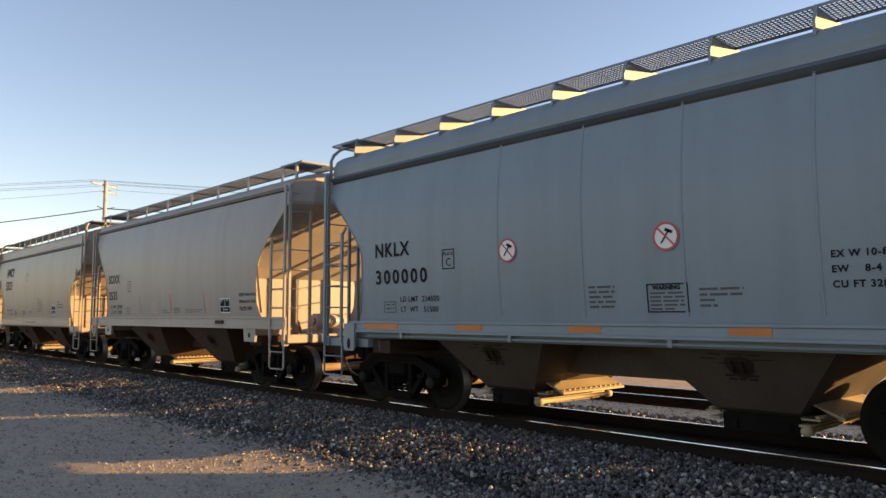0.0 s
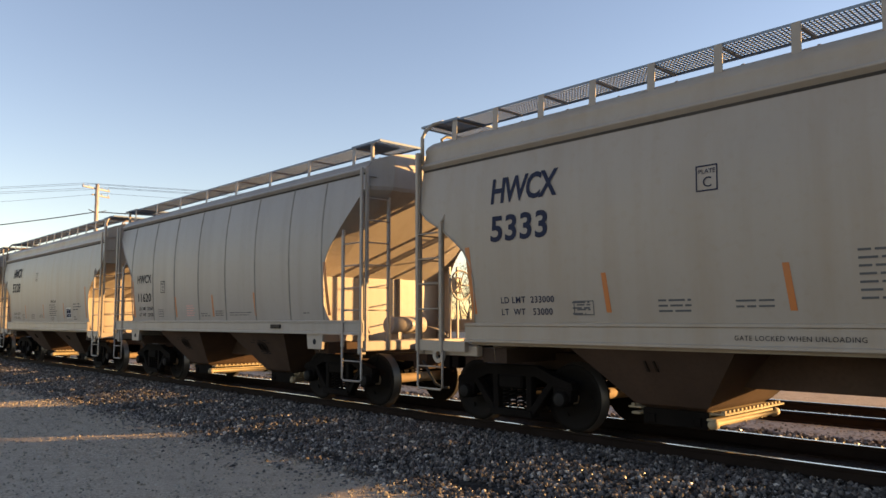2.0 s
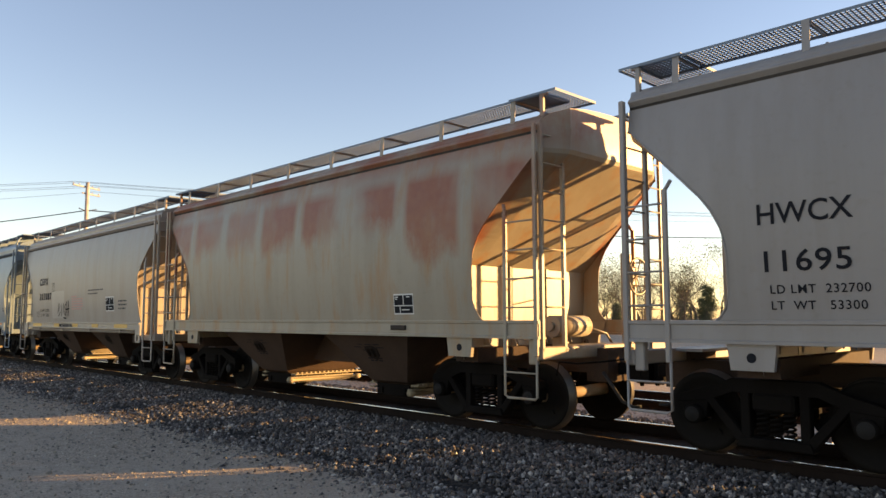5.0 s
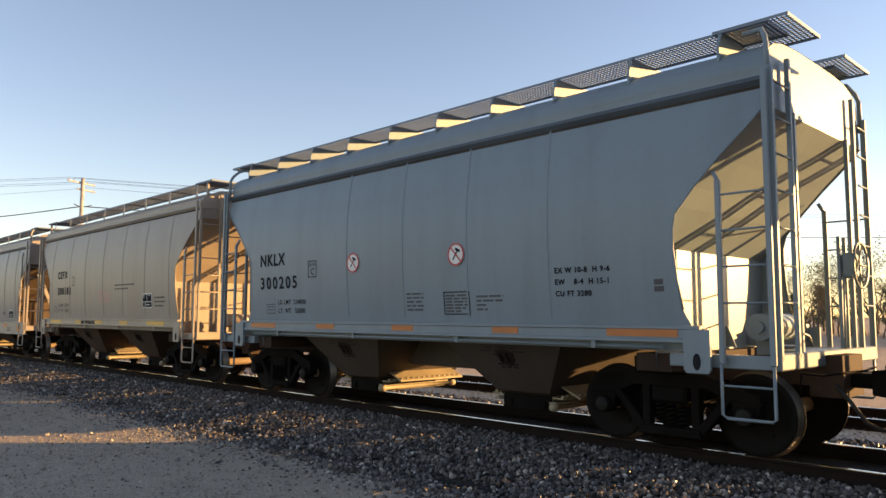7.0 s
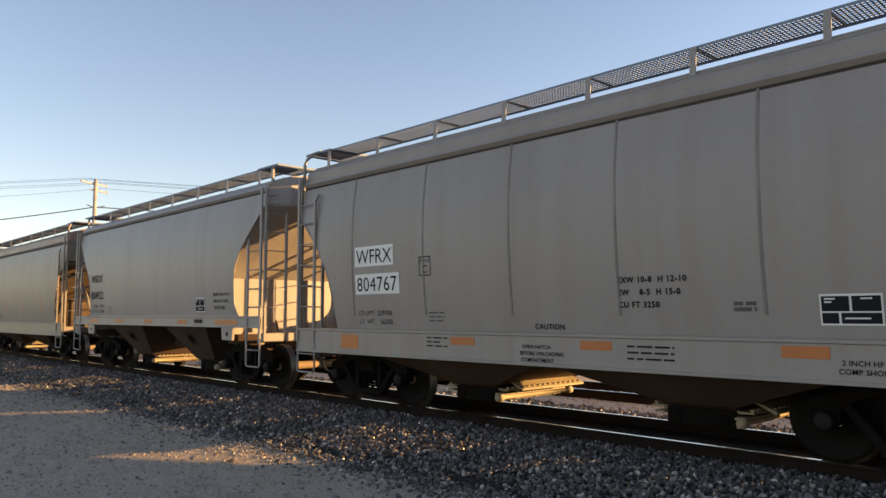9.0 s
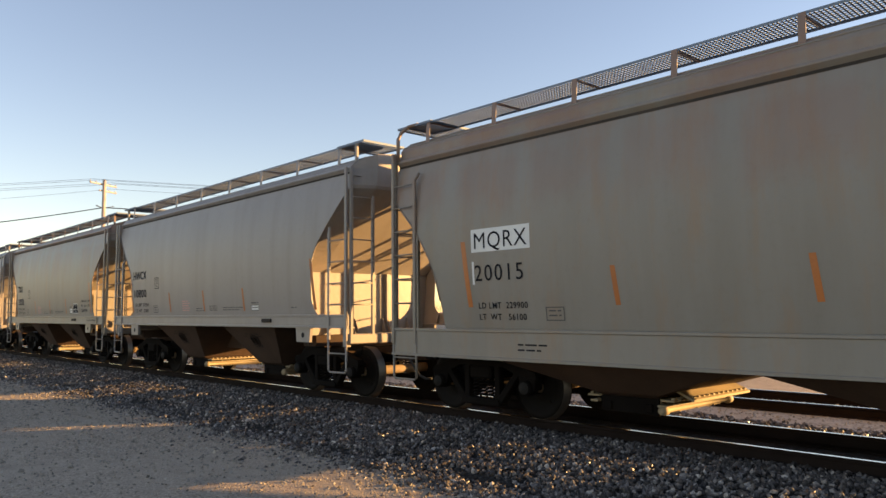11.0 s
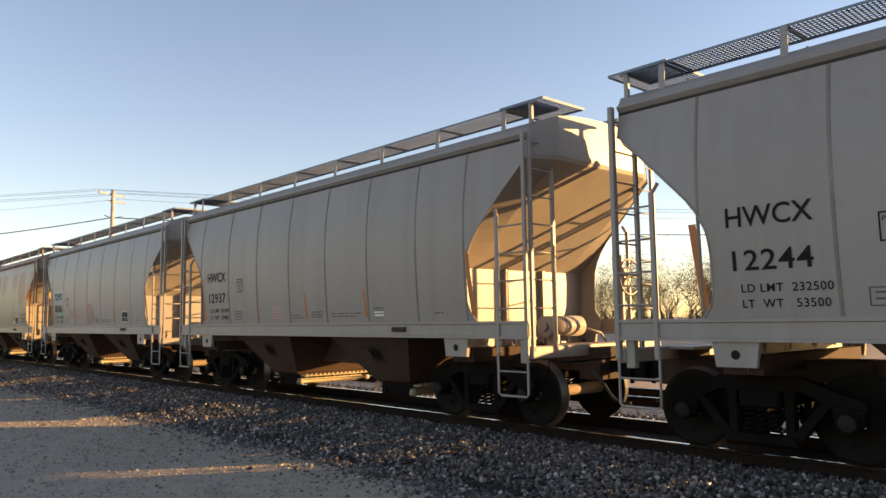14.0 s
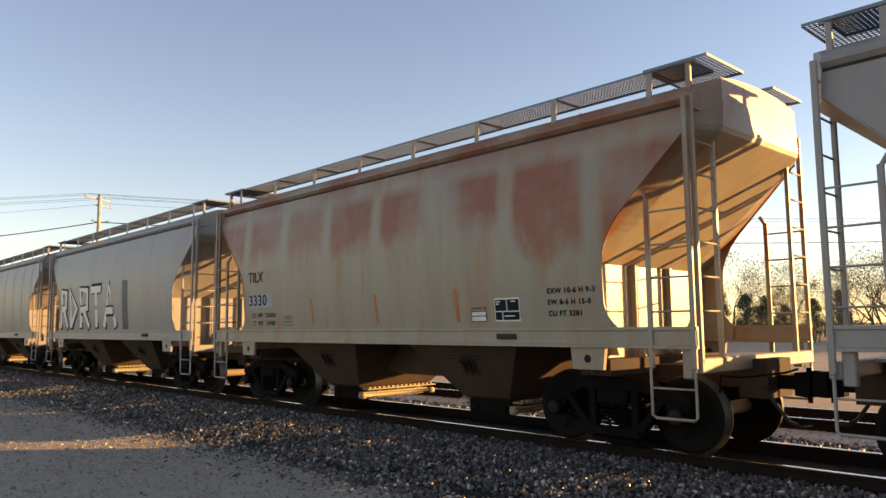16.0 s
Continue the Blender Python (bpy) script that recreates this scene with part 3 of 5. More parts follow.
def roof_rib_mesh(paint):
    """A long pressed rib in the roof's shoulder."""
    bm = bmesh.new()
    tube(bm, [(-HALF + 0.02, 0, 0), (HALF - 0.02, 0, 0)], 0.013, 6)
    return to_mesh("roof_rib", bm, paint)


def hatch_mesh(paint):
    bm = bmesh.new()
    box(bm, -HALF + 0.5, HALF - 0.5, -0.36, 0.36, 4.42, 4.51, 0.02)
    for i in range(12):
        x = -HALF + 0.8 + i * 0.87
        box(bm, x - 0.03, x + 0.03, -0.40, 0.40, 4.46, 4.53, 0.008)
    return to_mesh("roof_hatch", bm, paint)


def stile_mesh(where, outer, style, paint):
    """One upright of a ladder."""
    bm = bmesh.new()
    if where == "side":
        x = HALF + 0.02 if outer else HALF - 0.50
        top = 4.1 if outer else (3.62 if style == "deep" else 2.98)
        box(bm, x - 0.03, x + 0.03, -1.63, -1.585, 1.05, top, 0.008)
        if not outer:
            tube(bm, [(x, -1.6, top - 0.02), (x - 0.06, -1.56, top + 0.1)], 0.025)
    else:
        x, y = HALF + 0.05, -1.52 if outer else -1.05
        box(bm, x - 0.02, x + 0.03, y - 0.028, y + 0.028, 1.1, 4.12 if outer else 4.3, 0.006)
    return to_mesh("stile", bm, paint)


def rung_mesh(where, paint):
    bm = bmesh.new()
    if where == "side":
        tube(bm, [(HALF - 0.50, -1.61, 0), (HALF + 0.02, -1.61, 0)], 0.0125, 5)
    else:
        tube(bm, [(HALF + 0.07, -1.52, 0), (HALF + 0.07, -1.05, 0)], 0.0125, 5)
    return to_mesh("rung", bm, paint)


def stirrup_mesh(paint):
    """The bent step below the side ladder."""
    bm = bmesh.new()
    x0, x1, foot = HALF - 0.50, HALF + 0.02, 0.50
    tube(bm, [(x0 - 0.02, -1.6, 1.2), (x0 - 0.02, -1.6, foot + 0.03), (x0 + 0.03, -1.6, foot), (x1 - 0.03, -1.6, foot), (x1, -1.6, foot + 0.03), (x1, -1.6, 1.2)], 0.018)
    return to_mesh("step", bm, paint)


def ladder(car, where, style, paint, at):
    """A ladder: one upright carries the other, the rungs and the step."""
    p = M[paint]
    top = part("ladder", cached(("stile", where, True, style, paint), lambda: stile_mesh(where, True, style, p)), car, "", at)
    part("stile", cached(("stile", where, False, style, paint), lambda: stile_mesh(where, False, style, p)), top)
    zs = (1.68, 2.06, 2.44, 2.82) + ((3.2, 3.55) if style == "deep" else ()) if where == "side" else (1.68, 2.06, 2.44, 2.82, 3.2, 3.58, 3.96)
    for z in zs + ((0.83,) if where == "side" else ()):
        part("rung", cached(("rung", where, paint), lambda: rung_mesh(where, p)), top, "", pose(0, 0, z))
    if where == "side":
        part("step", cached(("step", paint), lambda: stirrup_mesh(p)), top)


def handrail_mesh(paint):
    """A pipe across the top of the end."""
    bm = bmesh.new()
    x = HALF + 0.05
    tube(bm, [(x, -1.05, 4.2), (x, -1.05, 4.42), (x, -0.95, 4.48), (x, 0.95, 4.48), (x, 1.05, 4.42), (x, 1.05, 4.2)], 0.025, 6)
    return to_mesh("handrail", bm, paint)


def hoop_mesh(round_end, paint):
    """The rail that closes the end of a running board."""
    bm = bmesh.new()
    x = HALF + 0.02
    if round_end:
        tube(bm, [(x, -1.50, 3.95), (x, -1.50, 4.36), (x - 0.03, -1.46, 4.47), (x - 0.10, -1.36, 4.58), (x - 0.30, -1.33, 4.59)], 0.03, 8)
    else:
        box(bm, x - 0.1, x - 0.04, -1.35, -1.30, 4.16, 4.58, 0.006)
        box(bm, x - 0.1, x + 0.02, -1.35, -1.30, 4.54, 4.60, 0.006)
    return to_mesh("end_rail", bm, paint)


def end_sill_mesh(style, paint):
    bm = bmesh.new()
    h = HALF
    box(bm, h - 0.04, h + 0.08, -1.56, 1.56, 1.0, 1.17, 0.015)
    for s in (-1, 1):
        if style == "straight":   # corner castings only; the wall shows under the side sill
            box(bm, h - 0.16, h - 0.04, s * 1.5 - 0.05, s * 1.5 + 0.05, 0.94, 1.27, 0.012)
        else:
            box(bm, h - 1.15, h - 0.04, s * 1.46 - 0.06, s * 1.46 + 0.06, 1.0, 1.14, 0.01)
    box(bm, h - 0.40, h - 0.04, -0.62, 0.62, 1.13, 1.165)
    return to_mesh("end_platform", bm, paint)


def gusset_mesh(style, paint):
    bm = bmesh.new()
    x = HALF - wall_at(style, 1.2)
    prism(bm, [(x - 0.02, 1.15), (x + 0.13, 1.15), (x + 0.02, 1.42), (x - 0.02, 1.42)], -0.007, 0.007)
    return to_mesh("gusset", bm, paint)


def centre_sill_mesh(through):
    """A stub sill with the body bolster and striker at the car's head; through: a beam between the stubs."""
    bm = bmesh.new()
    if through:
        box(bm, -3.3, 3.3, -0.33, 0.33, 0.78, 1.02, 0.02)
    else:
        x0, x1 = 3.3, HALF + 0.25
        prof = [(x0, 0.78), (x1 - 0.35, 0.78), (x1 - 0.35, 0.66), (x1, 0.66), (x1, 1.12), (x1 - 0.35, 1.12), (x1 - 0.35, 1.02), (x0, 1.02)]
        prism(bm, prof, -0.34, 0.34)
    return to_mesh("centre_sill", bm, M["sillsteel"])


def body_bolster_mesh():
    bm = bmesh.new()
    prism(bm, [(3.98, 0.92), (4.42, 0.92), (4.42, 1.12), (3.98, 1.12)], -1.42, 1.42)
    return to_mesh("body_bolster", bm, M["sillsteel"])


def ridge_mesh(mat):
    """The saddle of inner slope sheets that closes the space between the two bays."""
    bm = bmesh.new()
    prism(bm, [(-0.98, 1.275), (-1.30, 0.74), (-1.0, 0.70), (1.0, 0.70), (1.30, 0.74), (0.98, 1.275)], -0.4, 0.4)
    return to_mesh("inner_slope_sheet", bm, mat)


def brace_mesh(paint):
    """A diagonal flat brace from the end platform up to the slope sheet."""
    bm = bmesh.new()
    a = [(0.30, 1.15), (0.42, 1.15), (1.15, 3.05), (1.03, 3.05)]
    x0, x1 = HALF - 0.30, HALF - 0.24
    v0 = [bm.verts.new((x0 - 0.2 * (z > 2), y, z)) for y, z in a]
    v1 = [bm.verts.new((x1 - 0.2 * (z > 2), y, z)) for y, z in a]
    bm.faces.new(v0), bm.faces.new(v1[::-1])
    for i in range(4):
        bm.faces.new((v0[i], v0[(i + 1) % 4], v1[(i + 1) % 4], v1[i]))
    return to_mesh("brace", bm, paint)


def column_mesh(paint):
    """A tall channel post that stands on the end platform."""
    bm = bmesh.new()
    box(bm, HALF - 0.0, HALF + 0.05, -0.90, -0.84, 1.12, 3.75, 0.01)
    return to_mesh("end_post", bm, paint)


def coupler_mesh():
    bm = bmesh.new()
    x = HALF + 0.2
    box(bm, x - 0.1, x + 0.32, -0.085, 0.085, 0.76, 0.92, 0.02)
    prism(bm, [(x + 0.28, 0.70), (x + 0.44, 0.68), (x + 0.46, 0.98), (x + 0.28, 0.96)], -0.17, 0.02)
    prism(bm, [(x + 0.40, 0.69), (x + 0.56, 0.70), (x + 0.54, 0.97), (x + 0.40, 0.98)], 0.03, 0.16)
    tube(bm, [(x + 0.42, -0.09, 0.62), (x + 0.42, -0.09, 1.02)], 0.03, 8)
    tube(bm, [(x + 0.30, -0.1, 1.0), (x + 0.32, -0.5, 0.98), (x + 0.1, -1.1, 0.95), (x - 0.02, -1.35, 0.98), (x - 0.02, -1.4, 0.80)], 0.014, 5)
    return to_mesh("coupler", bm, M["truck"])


def hose_mesh():
    bm = bmesh.new()
    x = HALF + 0.28
    tube(bm, [(x - 0.1, -0.36, 0.80), (x + 0.05, -0.37, 0.62), (x + 0.18, -0.33, 0.42), (x + 0.3, -0.26, 0.35), (x + 0.39, -0.2, 0.36)], 0.024, 6)
    return to_mesh("air_hose", bm, M["rubber"])


def bay_mesh(style, mat):
    """A discharge bay: four slope sheets that narrow to the gate, with a flange and a stiffening rib."""
    bm = bmesh.new()
    z1 = STYLES[style]["sill"][0]
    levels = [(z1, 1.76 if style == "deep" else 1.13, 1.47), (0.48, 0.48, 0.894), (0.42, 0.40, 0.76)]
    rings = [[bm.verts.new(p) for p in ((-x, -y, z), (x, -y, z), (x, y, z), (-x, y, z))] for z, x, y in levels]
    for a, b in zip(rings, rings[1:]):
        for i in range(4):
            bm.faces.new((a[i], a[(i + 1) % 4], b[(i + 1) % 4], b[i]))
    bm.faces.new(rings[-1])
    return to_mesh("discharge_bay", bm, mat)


def gate_frame_mesh():
    """Riveted frame of the sliding gate: a ring with stepped ledges."""
    bm = bmesh.new()
    steps = [(0.44, 0.74, 0.43), (0.46, 0.76, 0.425), (0.46, 0.76, 0.40), (0.40, 0.68, 0.395), (0.40, 0.68, 0.34), (0.44, 0.72, 0.335), (0.44, 0.72, 0.31), (0.39, 0.66, 0.305), (0.39, 0.66, 0.23), (0.34, 0.60, 0.23)]
    rings = [[bm.verts.new(q) for q in ((-x, -y, z), (x, -y, z), (x, y, z), (-x, y, z))] for x, y, z in steps]
    for a, b in zip(rings, rings[1:]):
        for i in range(4):
            bm.faces.new((a[i], a[(i + 1) % 4], b[(i + 1) % 4], b[i]))
    bm.faces.new(rings[0]), bm.faces.new(rings[-1])
    # bolted flanges, toothed with nuts, and the two ledges on which the door slides
    for s in (-1, 1):
        box(bm, s * 0.55 - 0.09, s * 0.55 + 0.09, -0.80, 0.86, 0.405, 0.425)
        for i in range(15):
            y = -0.74 + i * 0.107
            box(bm, s * 0.6 - 0.022, s * 0.6 + 0.022, y - 0.022, y + 0.022, 0.425, 0.455)
        box(bm, s * 0.50 - 0.06, s * 0.50 + 0.06, -0.86, 0.70, 0.335, 0.365, 0.006)
        box(bm, s * 0.47 - 0.03, s * 0.47 + 0.03, -0.50, 0.66, 0.255, 0.285, 0.006)
        for y in (-0.45, 0.0, 0.45):
            box(bm, s * 0.47 - 0.05, s * 0.47 + 0.05, y - 0.012, y + 0.012, 0.255, 0.405)
    return to_mesh("gate_frame", bm, M["gate"])


def gate_hood_mesh():
    """The sloping cover plate over a gate's slide, with a bolted lower edge."""
    bm = bmesh.new()
    prism(bm, [(0.46, 0.60), (0.47, 0.61), (0.86, 0.45), (0.86, 0.42), (0.84, 0.42)], -0.72, 0.78)
    for i in range(12):
        y = -0.66 + i * 0.125
        box(bm, 0.80, 0.83, y - 0.015, y + 0.015, 0.455, 0.485)
    return to_mesh("gate_hood", bm, M["gate"])


def gate_shade_mesh():
    """A black plate added over a gate's end for its shade, with two bearings."""
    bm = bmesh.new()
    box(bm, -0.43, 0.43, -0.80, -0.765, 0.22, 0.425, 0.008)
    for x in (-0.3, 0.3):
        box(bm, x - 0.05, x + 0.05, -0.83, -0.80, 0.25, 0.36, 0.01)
    return to_mesh("gate_shade_plate", bm, M["truck"])


def shaft_mesh():
    bm = bmesh.new()
    lathe(bm, [(-0.90, 0.0), (-0.90, 0.05), (-0.80, 0.06), (-0.78, 0.03), (0.78, 0.03), (0.80, 0.06), (0.90, 0.05), (0.90, 0.0)], 10)
    return to_mesh("gate_shaft", bm, M["gate"])


def stencil_mesh(seed):
    """Unreadable stencilled lines on a bay's side, as plain bars."""
    r = random.Random(seed)
    bm = bmesh.new()
    for k, (z, w) in enumerate(((1.10, 0.30), (1.05, 0.42), (1.0, 0.22), (0.90, 0.12), (0.86, 0.2), (0.82, 0.16))):
        y = -(1.47 - (1.28 - z) * 0.72) - 0.006
        for i in range(3):
            x = -w + i * w * 0.7
            ww = w * r.uniform(0.4, 0.6)
            t = 0.012 if k < 3 else 0.022
            a = [bm.verts.new(p) for p in ((x, y, z), (x + ww, y, z), (x + ww, y - t * 0.72, z + t), (x, y - t * 0.72, z + t))]
            bm.faces.new(a)
    return to_mesh("stencil", bm, M["black"])


def vibrator_mesh():
    """A worn bracket for a vibrator on the bay's side: a scorched plate with two lugs and a slot bar."""
    bm = bmesh.new()
    out = [(-0.16, 1.0), (-0.13, 1.07), (0.06, 1.09), (0.17, 1.04), (0.15, 0.92), (0.03, 0.84), (-0.1, 0.88)]

    def on(x, z, d):
        return bm.verts.new((x, -(1.47 - (1.28 - z) * 0.72) - d, z))
    top, low = [on(x, z, 0.012) for x, z in out], [on(x * 1.02, z, -0.01) for x, z in out]
    bm.faces.new(top)
    for i in range(7):
        bm.faces.new((top[i], top[(i + 1) % 7], low[(i + 1) % 7], low[i]))
    for x in (-0.07, 0.05):
        q = [on(x + a, z, d) for d in (-0.01, 0.06) for a, z in ((-0.012, 0.9), (0.012, 0.9), (0.012, 1.03), (-0.012, 1.03))]
        for f in ((0, 1, 2, 3), (4, 5, 6, 7), (0, 1, 5, 4), (1, 2, 6, 5), (2, 3, 7, 6), (3, 0, 4, 7)):
            bm.faces.new([q[i] for i in f])
    return to_mesh("vibrator_bracket", bm, M["scorch"])


def sill_box_mesh():
    """A small dark card holder riveted to the sill."""
    bm = bmesh.new()
    box(bm, 2.75, 3.08, -1.64, -1.59, 1.36, 1.435, 0.006)
    box(bm, 2.77, 3.06, -1.648, -1.63, 1.375, 1.395, 0.003)
    return to_mesh("card_holder", bm, M["joint"])


def sideframe_mesh():
    """Cast truck side with two windows, journal boxes and spring seat."""
    bm = bmesh.new()
    y0, y1 = -1.09, -0.95
    prism(bm, [(-1.08, 0.58), (-0.70, 0.62), (-0.45, 0.74), (0.45, 0.74), (0.70, 0.62), (1.08, 0.58), (1.05, 0.68), (0.72, 0.76), (0.45, 0.88), (-0.45, 0.88), (-0.72, 0.76), (-1.05, 0.68)], y0, y1)
    for s in (-1, 1):
        prism(bm, [(s * 0.66, 0.66), (s * 0.78, 0.66), (s * 0.40, 0.20), (s * 0.26, 0.20)], y0, y1)
        prism(bm, [(s * 0.26, 0.2), (s * 0.36, 0.2), (s * 0.36, 0.80), (s * 0.26, 0.80)], y0 + 0.01, y1 - 0.01)
        prism(bm, [(s * 0.76, 0.42), (s * 1.02, 0.42), (s * 1.06, 0.64), (s * 0.72, 0.64)], y0 + 0.01, y1 + 0.05)
        lath = bmesh.new()
        lathe(lath, [(-1.17, 0.0), (-1.17, 0.07), (-1.15, 0.085), (-1.15, 0.105), (-1.08, 0.11), (-0.95, 0.11)], 16, mats=[1, 1, 0, 0, 0])
        for v in lath.verts:
            v.co += Vector((s * 0.89, 0, 0.457))
        tmp = bpy.data.meshes.new("tmp")
        lath.to_mesh(tmp)
        lath.free()
        bm.from_mesh(tmp)
        bpy.data.meshes.remove(tmp)
    prism(bm, [(-0.40, 0.16), (0.40, 0.16), (0.36, 0.26), (-0.36, 0.26)], y0 - 0.03, y1 + 0.02)
    bmesh.ops.bevel(bm, geom=[e for e in bm.edges if e.calc_length() > 0.12 and len(e.link_faces) == 2], offset=0.01, segments=1, affect="EDGES")
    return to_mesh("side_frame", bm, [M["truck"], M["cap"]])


def spring_mesh():
    bm = bmesh.new()
    for x in (-0.14, 0.0, 0.14):
        pts = [(x + 0.055 * math.cos(a), -1.02 + 0.055 * math.sin(a), 0.27 + 0.26 * a / (2 * math.pi * 5)) for a in np.linspace(0, 2 * math.pi * 5, 46)]
        tube(bm, pts, 0.014, 4)
    return to_mesh("spring", bm, M["truck"])


def bolster_mesh():
    bm = bmesh.new()
    box(bm, -0.22, 0.22, -1.12, 1.12, 0.54, 0.74, 0.03)
    tube(bm, [(0, 0, 0.7), (0, 0, 0.93)], 0.2, 14)
    for s in (-1, 1):
        tube(bm, [(s * 0.36, -0.85, 0.40), (s * 0.36, 0.85, 0.40)], 0.04, 6)
        for y in (-0.75, 0.75):
            box(bm, s * 0.40 - 0.04, s * 0.40 + 0.04, y - 0.06, y + 0.06, 0.30, 0.54)
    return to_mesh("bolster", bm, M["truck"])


def wheelset_mesh():
    """Axle and two dished wheels with flange, about its own centre."""
    bm = bmesh.new()
    lathe(bm, [(-1.0, 0.0), (-1.0, 0.08), (-0.84, 0.085), (-0.6, 0.09), (0.0, 0.08), (0.6, 0.09), (0.84, 0.085), (1.0, 0.08), (1.0, 0.0)], 14, mat=2)
    for s in (-1, 1):
        prof = [(0.83, 0.10), (0.83, 0.14), (0.765, 0.20), (0.79, 0.34), (0.82, 0.385), (0.822, 0.452), (0.70, 0.462), (0.693, 0.485), (0.678, 0.485), (0.672, 0.45), (0.676, 0.385), (0.74, 0.34), (0.70, 0.20), (0.67, 0.14), (0.67, 0.10)]
        lathe(bm, [(s * y, r) for y, r in prof], 32, mats=[0, 0, 0, 0, 0, 1, 1, 0, 0, 0, 0, 0, 0, 0])
    # cast numbers, lightening marks that turn with the wheel
    for s in (-1, 1):
        for k in range(3):
            a = k * 2.09
            c = Vector((0.27 * math.cos(a), s * 0.79, 0.27 * math.sin(a)))
            box(bm, c.x - 0.03, c.x + 0.03, c.y - 0.012, c.y + 0.012, c.z - 0.012, c.z + 0.012)
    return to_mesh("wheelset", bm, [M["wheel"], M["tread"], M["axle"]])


def brake_mesh(paint):
    """Hand-brake wheel with its housing and rod on the end platform."""
    bm = bmesh.new()
    x = HALF + 0.06
    pts = [(x + 0.16, 0.55 + 0.27 * math.cos(a), 2.15 + 0.27 * math.sin(a)) for a in np.linspace(0, 2 * math.pi, 21)]
    tube(bm, pts, 0.017, 5, ends=False)
    for k in range(5):
        a = k * 2 * math.pi / 5
        tube(bm, [(x + 0.13, 0.55, 2.15), (x + 0.16, 0.55 + 0.27 * math.cos(a), 2.15 + 0.27 * math.sin(a))], 0.012, 4)
    box(bm, x - 0.03, x + 0.12, 0.45, 0.64, 2.0, 2.3, 0.03)
    for y in (0.42, 0.62):
        box(bm, x - 0.06, x - 0.02, y, y + 0.05, 1.1, 2.5, 0.008)
    tube(bm, [(x, 0.45, 2.0), (x, 0.4, 1.1)], 0.014, 5)
    return to_mesh("hand_brake", bm, paint)


def cylinder_mesh(paint):
    bm = bmesh.new()
    x = HALF - 0.55
    tube(bm, [(x, -0.55, 1.42), (x, 0.25, 1.42)], 0.16, 14)
    tube(bm, [(x, -0.6, 1.42), (x, -0.55, 1.42)], 0.07, 8)
    box(bm, x - 0.1, x + 0.1, -0.4, -0.3, 1.1, 1.3)
    tube(bm, [(x, 0.25, 1.42), (x + 0.1, 0.7, 1.3), (x + 0.1, 0.9, 1.1)], 0.02, 6)
    return to_mesh("air_reservoir", bm, paint)


def pad_mesh(paint):
    bm = bmesh.new()
    n = 14
    ring = [(4.2 + 0.05 * math.cos(2 * math.pi * k / n), 1.13 + 0.05 * math.sin(2 * math.pi * k / n)) for k in range(n)]
    prism(bm, [(3.98, 1.0), (4.42, 1.0), (4.46, 1.3), (3.94, 1.3)], -1.575, -1.52)
    prism(bm, ring, -1.579, -1.52, 1)
    return to_mesh("jacking_pad", bm, [paint, M["black"]])


def slot_pad_mesh(paint):
    """A hanging lift plate with an oval slot at the sill's end."""
    bm = bmesh.new()
    x, n = HALF - 0.78, 16
    prism(bm, [(x - 0.14, 0.98), (x - 0.11, 0.94), (x + 0.13, 0.94), (x + 0.16, 0.98), (x + 0.16, 1.40), (x - 0.14, 1.40)], -1.64, -1.60)
    slot = [(x + 0.01 + 0.045 * math.cos(2 * math.pi * k / n), 1.06 + 0.09 * math.sin(2 * math.pi * k / n)) for k in range(n)]
    prism(bm, slot, -1.643, -1.60, 1)
    return to_mesh("lift_plate", bm, [paint, M["black"]])


def eye_mesh(paint):
    """Cast roping eye at the foot of the end."""
    bm = bmesh.new()
    x, z, n = HALF - 0.42, 1.0, 18
    prism(bm, [(HALF - 0.98, 1.06), (HALF + 0.06, 1.06), (HALF + 0.06, 1.22), (HALF - 0.98, 1.20)], -1.60, -1.52)
    for k in range(n):
        a0, a1 = 2 * math.pi * k / n, 2 * math.pi * (k + 1) / n
        q = [(x + r * math.cos(a), z + r * math.sin(a)) for r, a in ((0.055, a0), (0.115, a0), (0.115, a1), (0.055, a1))]
        prism(bm, q, -1.595, -1.545)
    return to_mesh("roping_eye", bm, paint)


def side_patch(name, x0, x1, z0, z1, mat, lift=0.004, skew=0.0):
    """A flat marking that follows the side sheet."""
    bm = bmesh.new()
    k = max(1, int((z1 - z0) / 0.15))
    rows = [[bm.verts.new((x + skew * (z0 + (z1 - z0) * i / k - z0), -side_y(z0 + (z1 - z0) * i / k) - lift, z0 + (z1 - z0) * i / k)) for x in (x0, x1)] for i in range(k + 1)]
    for a, b in zip(rows, rows[1:]):
        bm.faces.new((a[0], a[1], b[1], b[0]))
    return to_mesh(name, bm, mat)


def sill_patch(name, x0, x1, z0, z1, mat):
    bm = bmesh.new()
    box(bm, x0, x1, -1.606, -1.59, z0, z1)
    return to_mesh(name, bm, mat)


